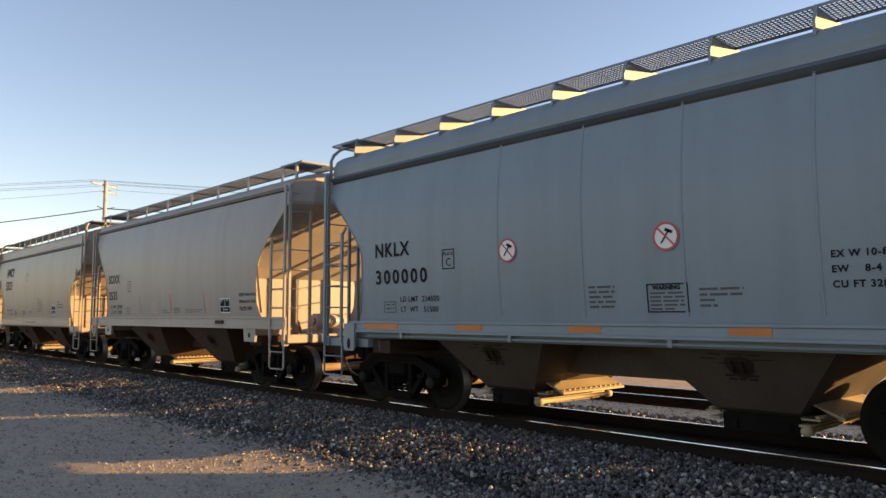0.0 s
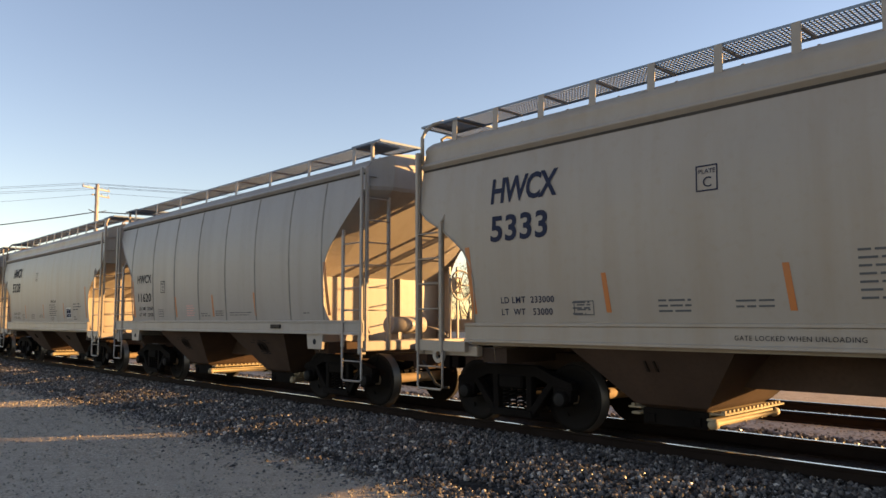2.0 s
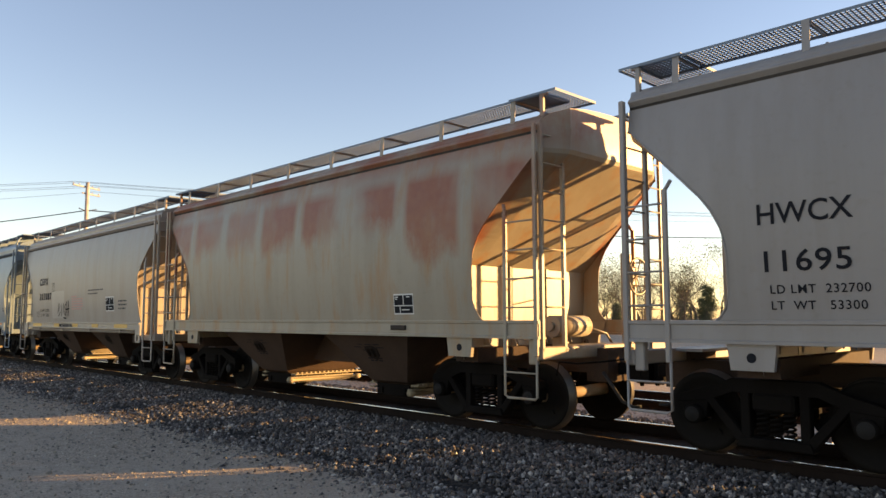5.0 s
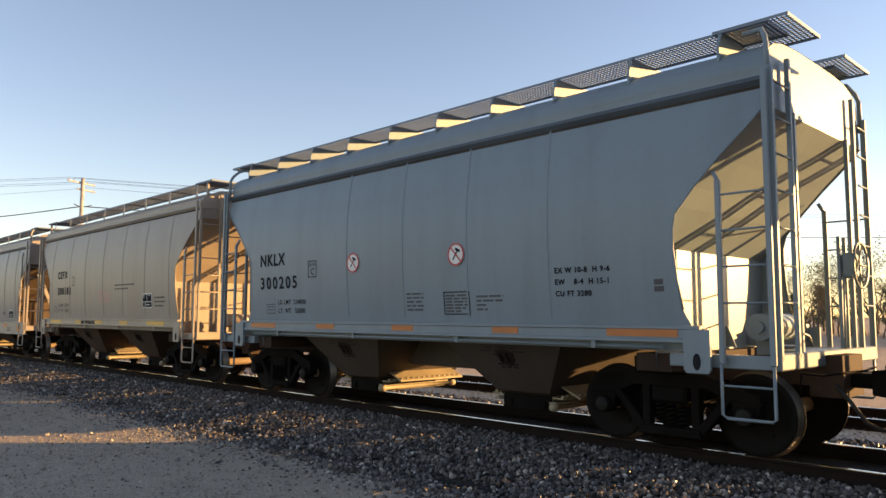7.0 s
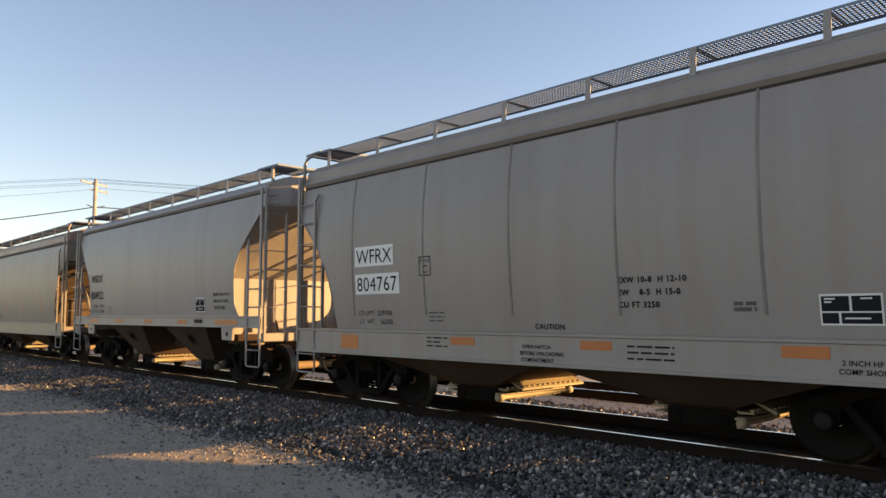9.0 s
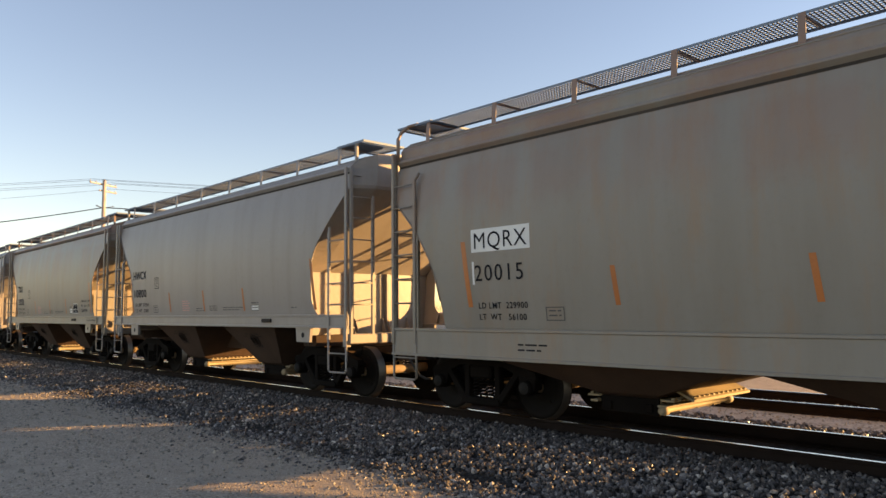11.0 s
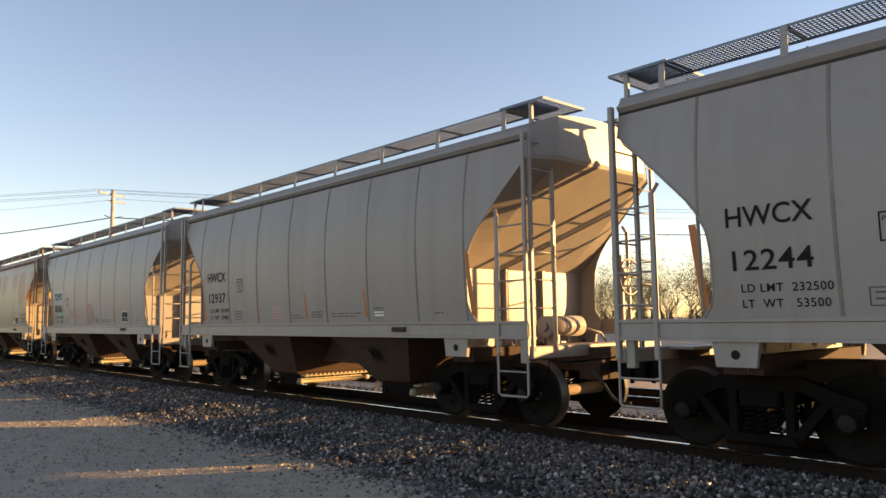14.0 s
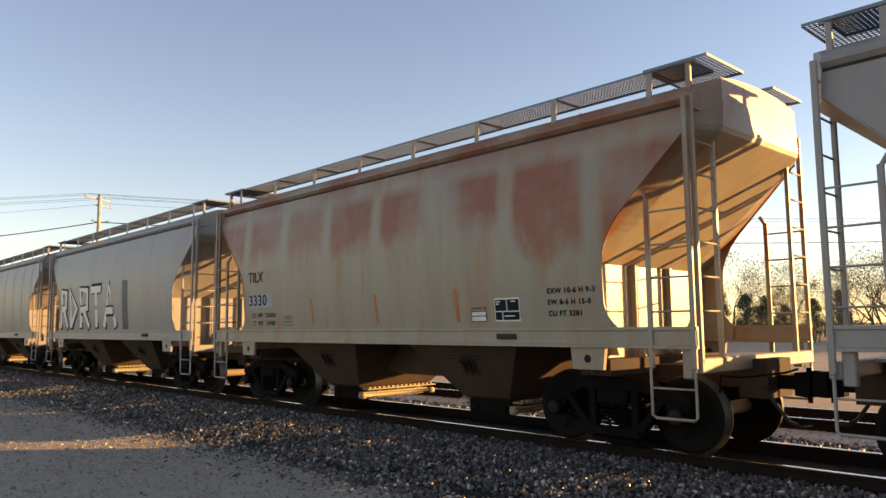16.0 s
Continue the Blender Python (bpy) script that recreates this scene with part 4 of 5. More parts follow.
def lettering(text, x, z, size, mat, spread=1.0, slant=0.0, heavy=0.0, flat=None, k=1.0):
    """Words in the built-in font, laid on the side sheet; size is the height of a capital."""
    cu = bpy.data.curves.new("lettering", "FONT")
    cu.body, cu.size, cu.space_character, cu.shear, cu.offset = text, size / 0.70, spread, slant, heavy
    cu.resolution_u = 3
    ob = bpy.data.objects.new("lettering", cu)
    scene.collection.objects.link(ob)
    me = bpy.data.meshes.new_from_object(ob.evaluated_get(bpy.context.evaluated_depsgraph_get()))
    bpy.data.objects.remove(ob)
    bpy.data.curves.remove(cu)
    for v in me.vertices:
        zz = z + v.co.y
        v.co = (x + v.co.x * k, -(side_y(zz) if flat is None else flat) - 0.007, zz)
    me.name = "lettering"
    me.materials.clear()
    me.materials.append(mat)
    return me


def bars_mesh(name, x, z, lines, pitch, thick, mat, flat=None, seed=1):
    """Print too small to read: plain bars, (start, length) word by word on each line."""
    r = random.Random(seed)
    bm = bmesh.new()
    for i, w in enumerate(lines):
        zz = z - i * pitch
        y = -(side_y(zz) if flat is None else flat) - 0.006
        p = 0.0
        while p < w:
            q = min(w, p + r.uniform(0.08, 0.22))
            bm.faces.new([bm.verts.new(c) for c in ((x + p, y, zz), (x + q, y, zz), (x + q, y, zz + thick), (x + p, y, zz + thick))])
            p = q + 0.03
    return to_mesh(name, bm, mat)


def frame_mesh(x, z, w, h, t, mat, lift=0.006):
    """An outlined box."""
    bm = bmesh.new()
    for x0, x1, z0, z1 in ((x, x + w, z, z + t), (x, x + w, z + h - t, z + h), (x, x + t, z + t, z + h - t), (x + w - t, x + w, z + t, z + h - t)):
        a, b = -side_y(z0) - lift, -side_y(z1) - lift
        bm.faces.new([bm.verts.new(c) for c in ((x0, a, z0), (x1, a, z0), (x1, b, z1), (x0, b, z1))])
    return to_mesh("outline", bm, mat)


def ban_mesh(x, z, r):
    """Round no-hammering sign: red ring and stroke over white, with a black hammer shape."""
    bm = bmesh.new()
    y = -side_y(z)
    n = 28

    def disc(rad0, rad1, d, mi):
        for k in range(n):
            a, b = 2 * math.pi * k / n, 2 * math.pi * (k + 1) / n
            f = bm.faces.new([bm.verts.new((x + q * math.cos(c), y - d, z + q * math.sin(c))) for q, c in ((rad0, a), (rad1, a), (rad1, b), (rad0, b))])
            f.material_index = mi
    disc(0.001, r * 0.97, 0.008, 0)
    disc(r * 0.84, r, 0.012, 1)

    def stroke(p, q, w, d, mi):
        p, q = Vector((x + p[0] * r, y - d, z + p[1] * r)), Vector((x + q[0] * r, y - d, z + q[1] * r))
        s = (q - p).normalized().cross(Vector((0, 1, 0))) * w * r
        f = bm.faces.new([bm.verts.new(c) for c in (p - s, p + s, q + s, q - s)])
        f.material_index = mi
    stroke((-0.35, -0.45), (0.25, 0.4), 0.06, 0.014, 2)
    stroke((-0.05, 0.5), (0.5, 0.25), 0.11, 0.014, 2)
    stroke((-0.6, 0.6), (0.6, -0.6), 0.06, 0.016, 1)
    return to_mesh("warning_sign", bm, [M["white"], M["red"], M["black"]])


def scrawl_mesh(x, z, w, h, strokes, mat, thick=0.02):
    """Spray-painted loops and strokes, as bands on the side sheet."""
    bm = bmesh.new()
    for st in strokes:
        pts = [Vector((x + a * w, 0, z + b * h)) for a, b in st]
        rows = []
        for i, p in enumerate(pts):
            d = (pts[min(i + 1, len(pts) - 1)] - pts[max(i - 1, 0)]).normalized()
            s = Vector((d.z, 0, -d.x)) * thick
            rows.append([bm.verts.new((c.x, -side_y(c.z) - 0.008, c.z)) for c in (p - s, p + s)])
        for a, b in zip(rows, rows[1:]):
            bm.faces.new((a[0], a[1], b[1], b[0]))
    return to_mesh("graffiti", bm, mat)


def truck_parts(car, x):
    truck = part("truck", cached("bolster", bolster_mesh), car, "oily cast steel truck, darkened for underside shade", pose(x, 0, 0))
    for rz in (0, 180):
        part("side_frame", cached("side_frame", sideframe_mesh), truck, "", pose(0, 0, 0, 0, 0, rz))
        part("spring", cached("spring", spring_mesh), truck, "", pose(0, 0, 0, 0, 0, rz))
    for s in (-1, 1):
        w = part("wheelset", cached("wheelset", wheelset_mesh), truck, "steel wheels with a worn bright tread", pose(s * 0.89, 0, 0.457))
        AXLES[s].append(w)


# small differences in the cars' lengths, as places along the train
SHIFT = {1: -0.09, 2: 0.07, 3: -0.04, 5: -0.1, 6: -0.12, 7: 0.45, 8: 0.28, 9: 0.3, 10: 0.08, 14: 0.28, 15: 0.12, 18: -0.08}
AXLES = {-1: [], 1: []}
CARS = []


def hopper_car(k, label, style, paint, board="post", seams=(), under="under", brake=False, pipe=False, dark_seam=False):
    """A two-bay covered hopper: body, sills, roof walk, ladders, bays, gates, couplers and trucks."""
    p = M[paint]
    car = tagged(new("hopper_car"), label, "hopper car", "cars of the train")
    global R
    R = -HALF - (SHIFT.get(k, 0.0) if k != 8 else 0.0)
    car.location = (-5.53 - PITCH * k + SHIFT.get(k, 0.0), TRACK, 0)
    car.rotation_mode = "QUATERNION"
    CARS.append((k, car))
    half_turn = pose(0, 0, 0, 0, 0, 180)
    part("body", cached(("body", style, paint, board), lambda: body_mesh(style, p, ROUND_ROOF if board == "wedge" else ROOF)), car)
    for m in (None, half_turn):
        part("side_sill", cached(("sill", style, paint), lambda: sill_mesh(style, p)), car, "", m)
        # blue cars' eave strips get a darker colour for the overhang's shade
        ep = M["dark_blue"] if paint == "blue" else p
        part("eave_strip", cached(("eave", style, paint), lambda: eave_mesh(style, ep)), car, "", m)
        part("eave_joint", cached(("eave_joint", style), lambda: eave_joint_mesh(style)), car, "dark lap joint", m)
        up = pose(0, 0, 0.1 if board == "wedge" else 0.0)
        part("running_board", cached("board", lambda: board_mesh(True)), car, "galvanised open grating", up if m is None else half_turn @ up)
        for flip in (1, -1):
            part("end_step", cached("end_step", lambda: board_mesh(False)), car, "galvanised open grating", (m or Matrix.Identity(4)) @ up @ Matrix.Diagonal((flip, 1, 1, 1)))
        if style == "curved":
            part("handrail", cached(("handrail", paint), lambda: handrail_mesh(p)), car, "", m)
        n = 10 if board == "wedge" else 13 if style == "curved" else 8
        wide = Matrix.Diagonal((1.25 if style == "curved" else 1.0, 1, 1, 1))
        for i in range(n):
            x = (-HALF + 0.55 + (2 * HALF - 1.1) * i / (n - 1))
            b = cached(("bracket", board, paint), lambda: bracket_mesh(board, p))
            part("bracket", b, car, "", pose(x, 0, 0) @ wide if m is None else half_turn @ pose(x, 0, 0) @ wide)
        for y, z in ((-1.405, 4.215), (-1.275, 4.298)) if style in ("round", "deep") and board == "post" else ():
            part("roof_rib", cached(("rib", paint), lambda: roof_rib_mesh(p)), car, "", (m or Matrix.Identity(4)) @ pose(0, y, z))
        for x in seams:
            sm = M["grime"] if dark_seam else p
            part("seam", cached(("seam", paint, dark_seam), lambda: seam_mesh(sm)), car, "", pose(x, 0, 0) if m is None else half_turn @ pose(-x, 0, 0))
        part("end_platform", cached(("platform", style, paint), lambda: end_sill_mesh(style, p)), car, "", m)
        for y in (-1.0, -0.35, 0.35, 1.0):
            part("gusset", cached(("gusset", style, paint), lambda: gusset_mesh(style, p)), car, "", pose(0, y, 0) if m is None else half_turn @ pose(0, y, 0))
        part("coupler", cached("coupler", coupler_mesh), car, "dark cast steel coupler", m)
        part("air_hose", cached("hose", hose_mesh), car, "black rubber hose", m)
        for mm in (m, (m or Matrix.Identity(4)) @ Matrix.Diagonal((-1, 1, 1, 1))):
            part("edge_bead", cached(("bead", style, paint), lambda: edge_bead_mesh(style, p)), car, "", mm)
            ladder(car, "side", style, paint, mm)
            ladder(car, "end", style, paint, mm)
            part("end_rail", cached(("hoop", board, style, paint), lambda: hoop_mesh(style in ("curved", "deep") or board == "wedge", p)), car, "", mm)
            if style == "deep":
                part("brace", cached(("brace_bar", paint), lambda: brace_mesh(p)), car, "", mm)
            if style == "round":
                part("end_post", cached(("column", paint), lambda: column_mesh(p)), car, "", mm)
            if style == "straight":
                part("wall_post", cached(("wall_post", paint), lambda: wall_post_mesh(p)), car, "", mm @ pose(0, -0.45, 0) if mm else pose(0, -0.45, 0))
                part("jacking_pad", cached(("pad", paint), lambda: pad_mesh(p)), car, "", mm)
            if style == "round":
                part("lift_plate", cached(("lift", paint), lambda: slot_pad_mesh(p)), car, "", mm)
            if style == "curved":
                part("roping_eye", cached(("eye", paint), lambda: eye_mesh(p)), car, "", mm)
    part("roof_hatch", cached(("hatch", paint), lambda: hatch_mesh(p)), car)
    for m in (None, half_turn):
        part("stub_sill", cached("stub_sill", lambda: centre_sill_mesh(False)), car, "rust-brown steel beam", m)
        part("body_bolster", cached("body_bolster", body_bolster_mesh), car, "rust-brown steel beam", m)
    if k in (7, 9):
        part("centre_sill", cached("centre_sill", lambda: centre_sill_mesh(True)), car, "rust-brown steel beam")
    if style != "deep":
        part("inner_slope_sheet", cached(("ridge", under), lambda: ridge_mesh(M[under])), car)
    for s in (-1, 1):
        at = pose(s * 1.83, 0, 0)
        bay = part("discharge_bay", cached(("bay", style, under), lambda: bay_mesh(style, M[under])), car, "dusty hopper slope sheets darkened for underside shade", at)
        part("gate_frame", cached("gate", gate_frame_mesh), bay, "steel sliding gate frame")
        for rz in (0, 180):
            part("gate_shade_plate", cached("gate_end", gate_shade_mesh), bay, "added black plate for the gate's shaded end", pose(0, 0, 0, 0, 0, rz))
        if style in ("round", "deep"):
            part("gate_hood", cached("gate_hood", gate_hood_mesh), bay, "bare steel cover plate")
        part("gate_shaft", cached("shaft", shaft_mesh), bay, "", pose(0.52, 0, 0.30))
        part("stencil", cached(("stencil", s), lambda: stencil_mesh(s)), bay, "black stencilled lines")
        part("vibrator_bracket", cached("vibrator", vibrator_mesh), bay, "scorched dark bracket")
        truck_parts(car, s * 4.2)
    if style == "straight":
        part("card_holder", cached("card_holder", sill_box_mesh), car, "small dark card holder")
    if brake:
        part("hand_brake", cached(("brake", paint), lambda: brake_mesh(p)), car, "round hand-brake wheel and rod")
        part("air_reservoir", cached(("air", paint), lambda: cylinder_mesh(p)), car)
    if pipe:
        bm = bmesh.new()
        tube(bm, [(-HALF + 1.2, -1.56, 1.20), (HALF - 1.2, -1.56, 1.20)], 0.02, 6)
        for x in (-3.5, -1.2, 1.2, 3.5):
            box(bm, x - 0.03, x + 0.03, -1.59, -1.52, 1.17, 1.27)
        part("pipe", to_mesh("pipe", bm, p), car)
    return car


def mark(car, me, label=""):
    return part(me.name.split(".")[0], me, car, label)


R = -HALF   # the rear end of a body; markings are placed from it


def marks(car, top, number, x, z_top, z_num, size, mat="black", spread=1.12, slant=0.0, heavy=0.004, limits=None, plate=None, patch=None, wide=None, k=(1.0, 1.0)):
    """Reporting mark, number, load limits and the plate letter."""
    if patch:
        for z, w in ((z_top, patch[0]), (z_num, patch[1])):
            mark(car, side_patch("decal", R + x - 0.04, R + x + w, z - 0.05, z + size + 0.05, M[patch[2]]))
    mark(car, lettering(top, R + x, z_top, size, M[mat], spread, slant, heavy, None, k[0]), "stencilled letters")
    mark(car, lettering(number, R + x, z_num, size, M[mat], wide or spread * 1.07, slant * 0.5, heavy, None, k[1]), "stencilled number")
    if limits:
        lx, lz, a, b = limits
        mark(car, lettering("LD LMT  " + a, R + lx, lz, 0.085, M[mat], 1.1, 0, 0.001))
        mark(car, lettering("LT  WT   " + b, R + lx, lz - 0.16, 0.085, M[mat], 1.1, 0, 0.001))
        fx = R + lx + (-0.42 if top in ("NKLX", "CEFX") else 1.22)
        mark(car, frame_mesh(fx, lz - 0.17, 0.30, 0.18, 0.012, M["print"]), "small outlined stencil box")
        mark(car, bars_mesh("print", fx + 0.05, lz - 0.05, [0.2, 0.2], 0.06, 0.018, M["print"], None, 3))
    if plate:
        px, pz, s = plate
        mark(car, frame_mesh(R + px, pz, s, s * 1.15, 0.015, M[mat]))
        mark(car, lettering("C", R + px + s * 0.3, pz + s * 0.18, s * 0.45, M[mat]))
        mark(car, lettering("PLATE", R + px + s * 0.12, pz + s * 0.78, s * 0.2, M[mat]))


M["grime"] = plain("grimy_seam", (0.26, 0.23, 0.20), 0.7, var=0.4)
EIGHT = [-4.55, -3.15, -1.87, -0.58, 0.72, 2.0, 3.3, 4.4]
SIX = [-4.0, -2.2, -0.46, 1.23, 2.95, 4.3]
FIVE = [-4.3, -2.7, -1.4, 0.0, 1.39, 2.8, 4.2]


def stripes(car, xs, colour="orange", end=None):
    """Upright reflective stripes on the side sheet."""
    for x in xs:
        mark(car, side_patch("reflector", R + x, R + x + 0.07, 1.60, 2.08, M[colour], skew=-0.1), "upright orange reflective stripe")
    for x in end or ():
        mark(car, side_patch("reflector", R + x, R + x + 0.09, 1.60, 2.55, M[colour], skew=-0.1), "upright orange reflective stripe")


def small_print(car, spots, mat="print"):
    for i, (x, z, lines, pitch, thick) in enumerate(spots):
        mark(car, bars_mesh("print", R + x, z, lines, pitch, thick, M[mat], None, i), "small stencilled print")


def dims(car, x, z, rows, size=0.066):
    for i, r in enumerate(rows):
        mark(car, lettering(r, R + x, z - i * 0.145, size, M["black"], 1.15, 0, 0.003))


def plaque(car, x, z, w=0.46, h=0.32, colour="black"):
    """Consolidated dark data panels with white outlines."""
    mark(car, side_patch("decal", R + x, R + x + w, z, z + h, M["white"], 0.005), "white-edged data panel")
    for a, b, c, d in ((0.03, 0.48, 0.45, 0.93), (0.52, 0.97, 0.45, 0.93), (0.03, 0.30, 0.06, 0.40), (0.34, 0.97, 0.06, 0.40)):
        mark(car, side_patch("decal", R + x + a * w, R + x + b * w, z + c * h, z + d * h, M[colour], 0.008))
    for a, b, c in ((0.08, 0.26, 0.82), (0.08, 0.2, 0.72), (0.66, 0.84, 0.82), (0.40, 0.8, 0.2)):
        mark(car, side_patch("print", R + x + a * w, R + x + b * w, z + c * h, z + (c + 0.05) * h, M["white"], 0.011))


def straight_print(car):
    small_print(car, [(5.1, 1.66, [0.3, 0.42], 0.05, 0.016), (5.8, 1.71, [0.38, 0.38, 0.36], 0.045, 0.018), (6.45, 1.67, [0.95, 0.8], 0.05, 0.016), (9.3, 1.64, [0.2], 0.05, 0.018)])
    small_print(car, [(4.34, 1.84, [0.34, 0.42, 0.38, 0.42, 0.38], 0.055, 0.026)], "pink")


def data_card(car, x, w, h):
    """A white card with a dark rim, a ruled line and a heading above it."""
    mark(car, side_patch("decal", R + x, R + x + w, 1.6, 1.6 + h, M["white"]), "white card with a dark rim")
    mark(car, frame_mesh(R + x, 1.6, w, h, 0.01, M["black"], 0.009))
    mark(car, side_patch("decal", R + x + 0.02, R + x + w - 0.02, 1.6 + h * 0.5, 1.6 + h * 0.5 + 0.012, M["black"], 0.009))
    mark(car, bars_mesh("print", R + x, 1.6 + h + 0.03, [w], 0.05, 0.022, M["print"], None, 2))



# the car ahead of the first one in view
hopper_car(-1, "light grey covered hopper car with ribbed sides", "straight", "grey", seams=EIGHT)

c = hopper_car(0, "pale blue-grey covered hopper car with round warning signs", "round", "blue", "wedge", [-1.41, 0.01, 1.39, 2.82], "under_blue", True, True)
marks(c, "NKLX", "300000", 1.42, 2.49, 2.05, 0.22, spread=1.15, wide=1.33, heavy=0.008, k=(0.97, 1.07), limits=(2.03, 1.75, "234500", "51500"), plate=(3.06, 2.22, 0.26))
for x, rr in ((4.38, 0.165), (6.79, 0.165)):
    mark(c, ban_mesh(R + x, 2.42, rr), "red and white round no-hammering sign")
for x0, x1 in ((1.17, 2.04), (3.38, 3.9), (5.41, 5.9), (7.5, 7.95), (9.3, 10.2)):
    mark(c, sill_patch("reflector", R + x0, R + x1, 1.315, 1.41, M["orange"]), "orange reflective strip")
mark(c, frame_mesh(R + 6.5, 1.56, 0.52, 0.33, 0.015, M["black"]))
mark(c, lettering("WARNING", R + 6.58, 1.82, 0.05, M["black"], 1.0, 0, 0.003))
small_print(c, [(6.54, 1.77, [0.44, 0.44, 0.42, 0.44, 0.3], 0.045, 0.022), (5.69, 1.86, [0.38, 0.38, 0.34, 0.38, 0.36], 0.06, 0.026), (7.15, 1.80, [0.5, 0.48, 0.2, 0.2], 0.06, 0.025)])
dims(c, 8.52, 2.08, ["EX W 10-8  H 9-6", "EW    8-4  H 15-1", "CU FT 3280"])

c = hopper_car(1, "light grey covered hopper car with orange stripes", "straight", "grey", brake=True)
marks(c, "SOXX", "3535", 1.25, 2.47, 2.0, 0.23, spread=1.0, heavy=0.009, patch=(0.98, 1.1, "grey"), limits=(1.35, 1.76, "232800", "53200"), plate=(2.75, 2.2, 0.25))
stripes(c, (3.6, 5.6, 7.5), end=(1.1, 10.05))
plaque(c, 8.3, 1.60)
dims(c, 9.2, 1.95, ["EXW 10-6 H 9-3", "EW 8-6 H 15-0", "CU FT 3281"])
straight_print(c)

c = hopper_car(2, "cream covered hopper car with smooth sides", "curved", "cream", under="under")
marks(c, "HWCX", "5333", 1.55, 3.13, 2.6, 0.34, "navy", 0.9, 0.09, 0.012, wide=1.05, k=(0.78, 1.03), limits=(1.7, 1.74, "233000", "53000"), plate=(4.63, 2.9, 0.25))
small_print(c, [(2.9, 1.72, [0.26, 0.26, 0.2], 0.07, 0.02), (4.1, 1.72, [0.4, 0.4, 0.4], 0.06, 0.022), (5.0, 1.7, [0.4, 0.4], 0.06, 0.02), (6.2, 2.15, [0.5, 0.7, 0.72, 0.75, 0.7, 0.72, 0.5], 0.075, 0.022), (8.65, 2.0, [0.3, 0.6, 0.7], 0.09, 0.03)])
stripes(c, (3.4, 5.55, 7.7), end=(1.15, 9.85))
plaque(c, 8.0, 1.60, 0.45, 0.32, "navy")
mark(c, lettering("GATE LOCKED WHEN UNLOADING", R + 5.0, 1.30, 0.05, M["black"], 1.1, 0, 0, 1.6))

c = hopper_car(3, "grey covered hopper car with upright weld seams", "straight", "tan", seams=EIGHT, dark_seam=True, brake=True)
marks(c, "HWCX", "11620", 1.4, 2.48, 2.0, 0.21, spread=1.0, heavy=0.003, k=(0.95, 1.13), limits=(1.5, 1.78, "232500", "53500"), plate=(2.9, 2.2, 0.25))
stripes(c, (3.75, 5.67, 7.52), end=(1.15, 10.1))
straight_print(c)

c = hopper_car(4, "cream covered hopper car with faint ochre stains", "curved", "pale")
marks(c, "HWCX", "5328", 1.46, 3.15, 2.6, 0.32, "black", 0.9, 0.09, 0.012, wide=1.05, k=(0.84, 1.13), limits=(1.62, 1.74, "233300", "52700"), plate=(4.49, 2.92, 0.25))
stripes(c, (3.24, 5.47, 7.7), end=(1.12, 9.85))
mark(c, lettering("WARNING", R + 6.35, 2.12, 0.075, M["black"], 1.1, 0, 0.003))
small_print(c, [(4.0, 1.72, [0.4, 0.4, 0.36], 0.06, 0.02), (5.0, 1.7, [0.4, 0.4], 0.06, 0.02), (6.2, 2.03, [0.6, 0.7, 0.65, 0.8, 0.75, 0.7], 0.07, 0.025), (6.3, 1.6, [0.4, 0.3], 0.06, 0.02), (8.68, 2.02, [0.3, 0.36, 0.45], 0.085, 0.03), (9.1, 2.02, [0.2, 0.3], 0.085, 0.03), (8.7, 1.62, [0.2, 0.3], 0.07, 0.025)])
plaque(c, 8.0, 1.60, 0.45, 0.32, "navy")

c = hopper_car(5, "light grey covered hopper car with orange stripes", "straight", "grey", seams=[-1.4, 1.4], brake=False)
marks(c, "HWCX", "11695", 1.4, 2.48, 2.0, 0.21, spread=1.0, heavy=0.003, k=(0.95, 1.13), limits=(1.5, 1.78, "232700", "53300"))
stripes(c, (3.6, 5.6, 7.5), end=(10.1,))
dims(c, 9.1, 1.95, ["EXW 10-6 H 9-3", "EW 8-6 H 15-0", "CU FT 3281"])
straight_print(c)

c = hopper_car(6, "pale covered hopper car with red rust blooms along the top", "straight", "rusty", brake=True)
plaque(c, 8.2, 1.6)

c = hopper_car(7, "warm white covered hopper car with black scrawled graffiti", "round", "pale", seams=[], pipe=True)
marks(c, "CEFX", "303087", 2.36, 2.66, 2.17, 0.21, spread=1.35, heavy=0.012, limits=(2.4, 1.78, "232200", "53800"), plate=(3.68, 2.42, 0.24))
mark(c, side_patch("decal", R + 3.65, R + 4.85, 1.56, 2.42, M["patch"]), "pale repainted patch")
mark(c, scrawl_mesh(R + 4.22, 1.58, 1.12, 0.5, [[(0.0, 0.3), (0.12, 0.9), (0.22, 0.75), (0.08, 0.5), (0.24, 0.35), (0.05, 0.1)], [(0.3, 0.1), (0.38, 0.85), (0.45, 0.3), (0.52, 0.9), (0.56, 0.15)], [(0.72, 0.85), (0.6, 0.7), (0.72, 0.45), (0.62, 0.1)], [(0.8, 1.0), (0.78, 0.05)], [(0.95, 1.05), (0.9, 0.1)], [(0.72, 0.5), (1.0, 0.55)], [(0.45, 0.0), (0.7, -0.05)]], M["black"], 0.022), "black sprayed scrawl")
for x0, x1 in ((1.88, 2.79), (4.1, 4.59), (5.84, 6.32), (7.5, 8.0), (9.2, 10.1)):
    mark(c, sill_patch("reflector", R + x0, R + x1, 1.285, 1.40, M["yellow"]), "yellow reflective strip")
mark(c, sill_patch("decal", R + 4.62, R + 4.82, 1.30, 1.38, M["black"]))
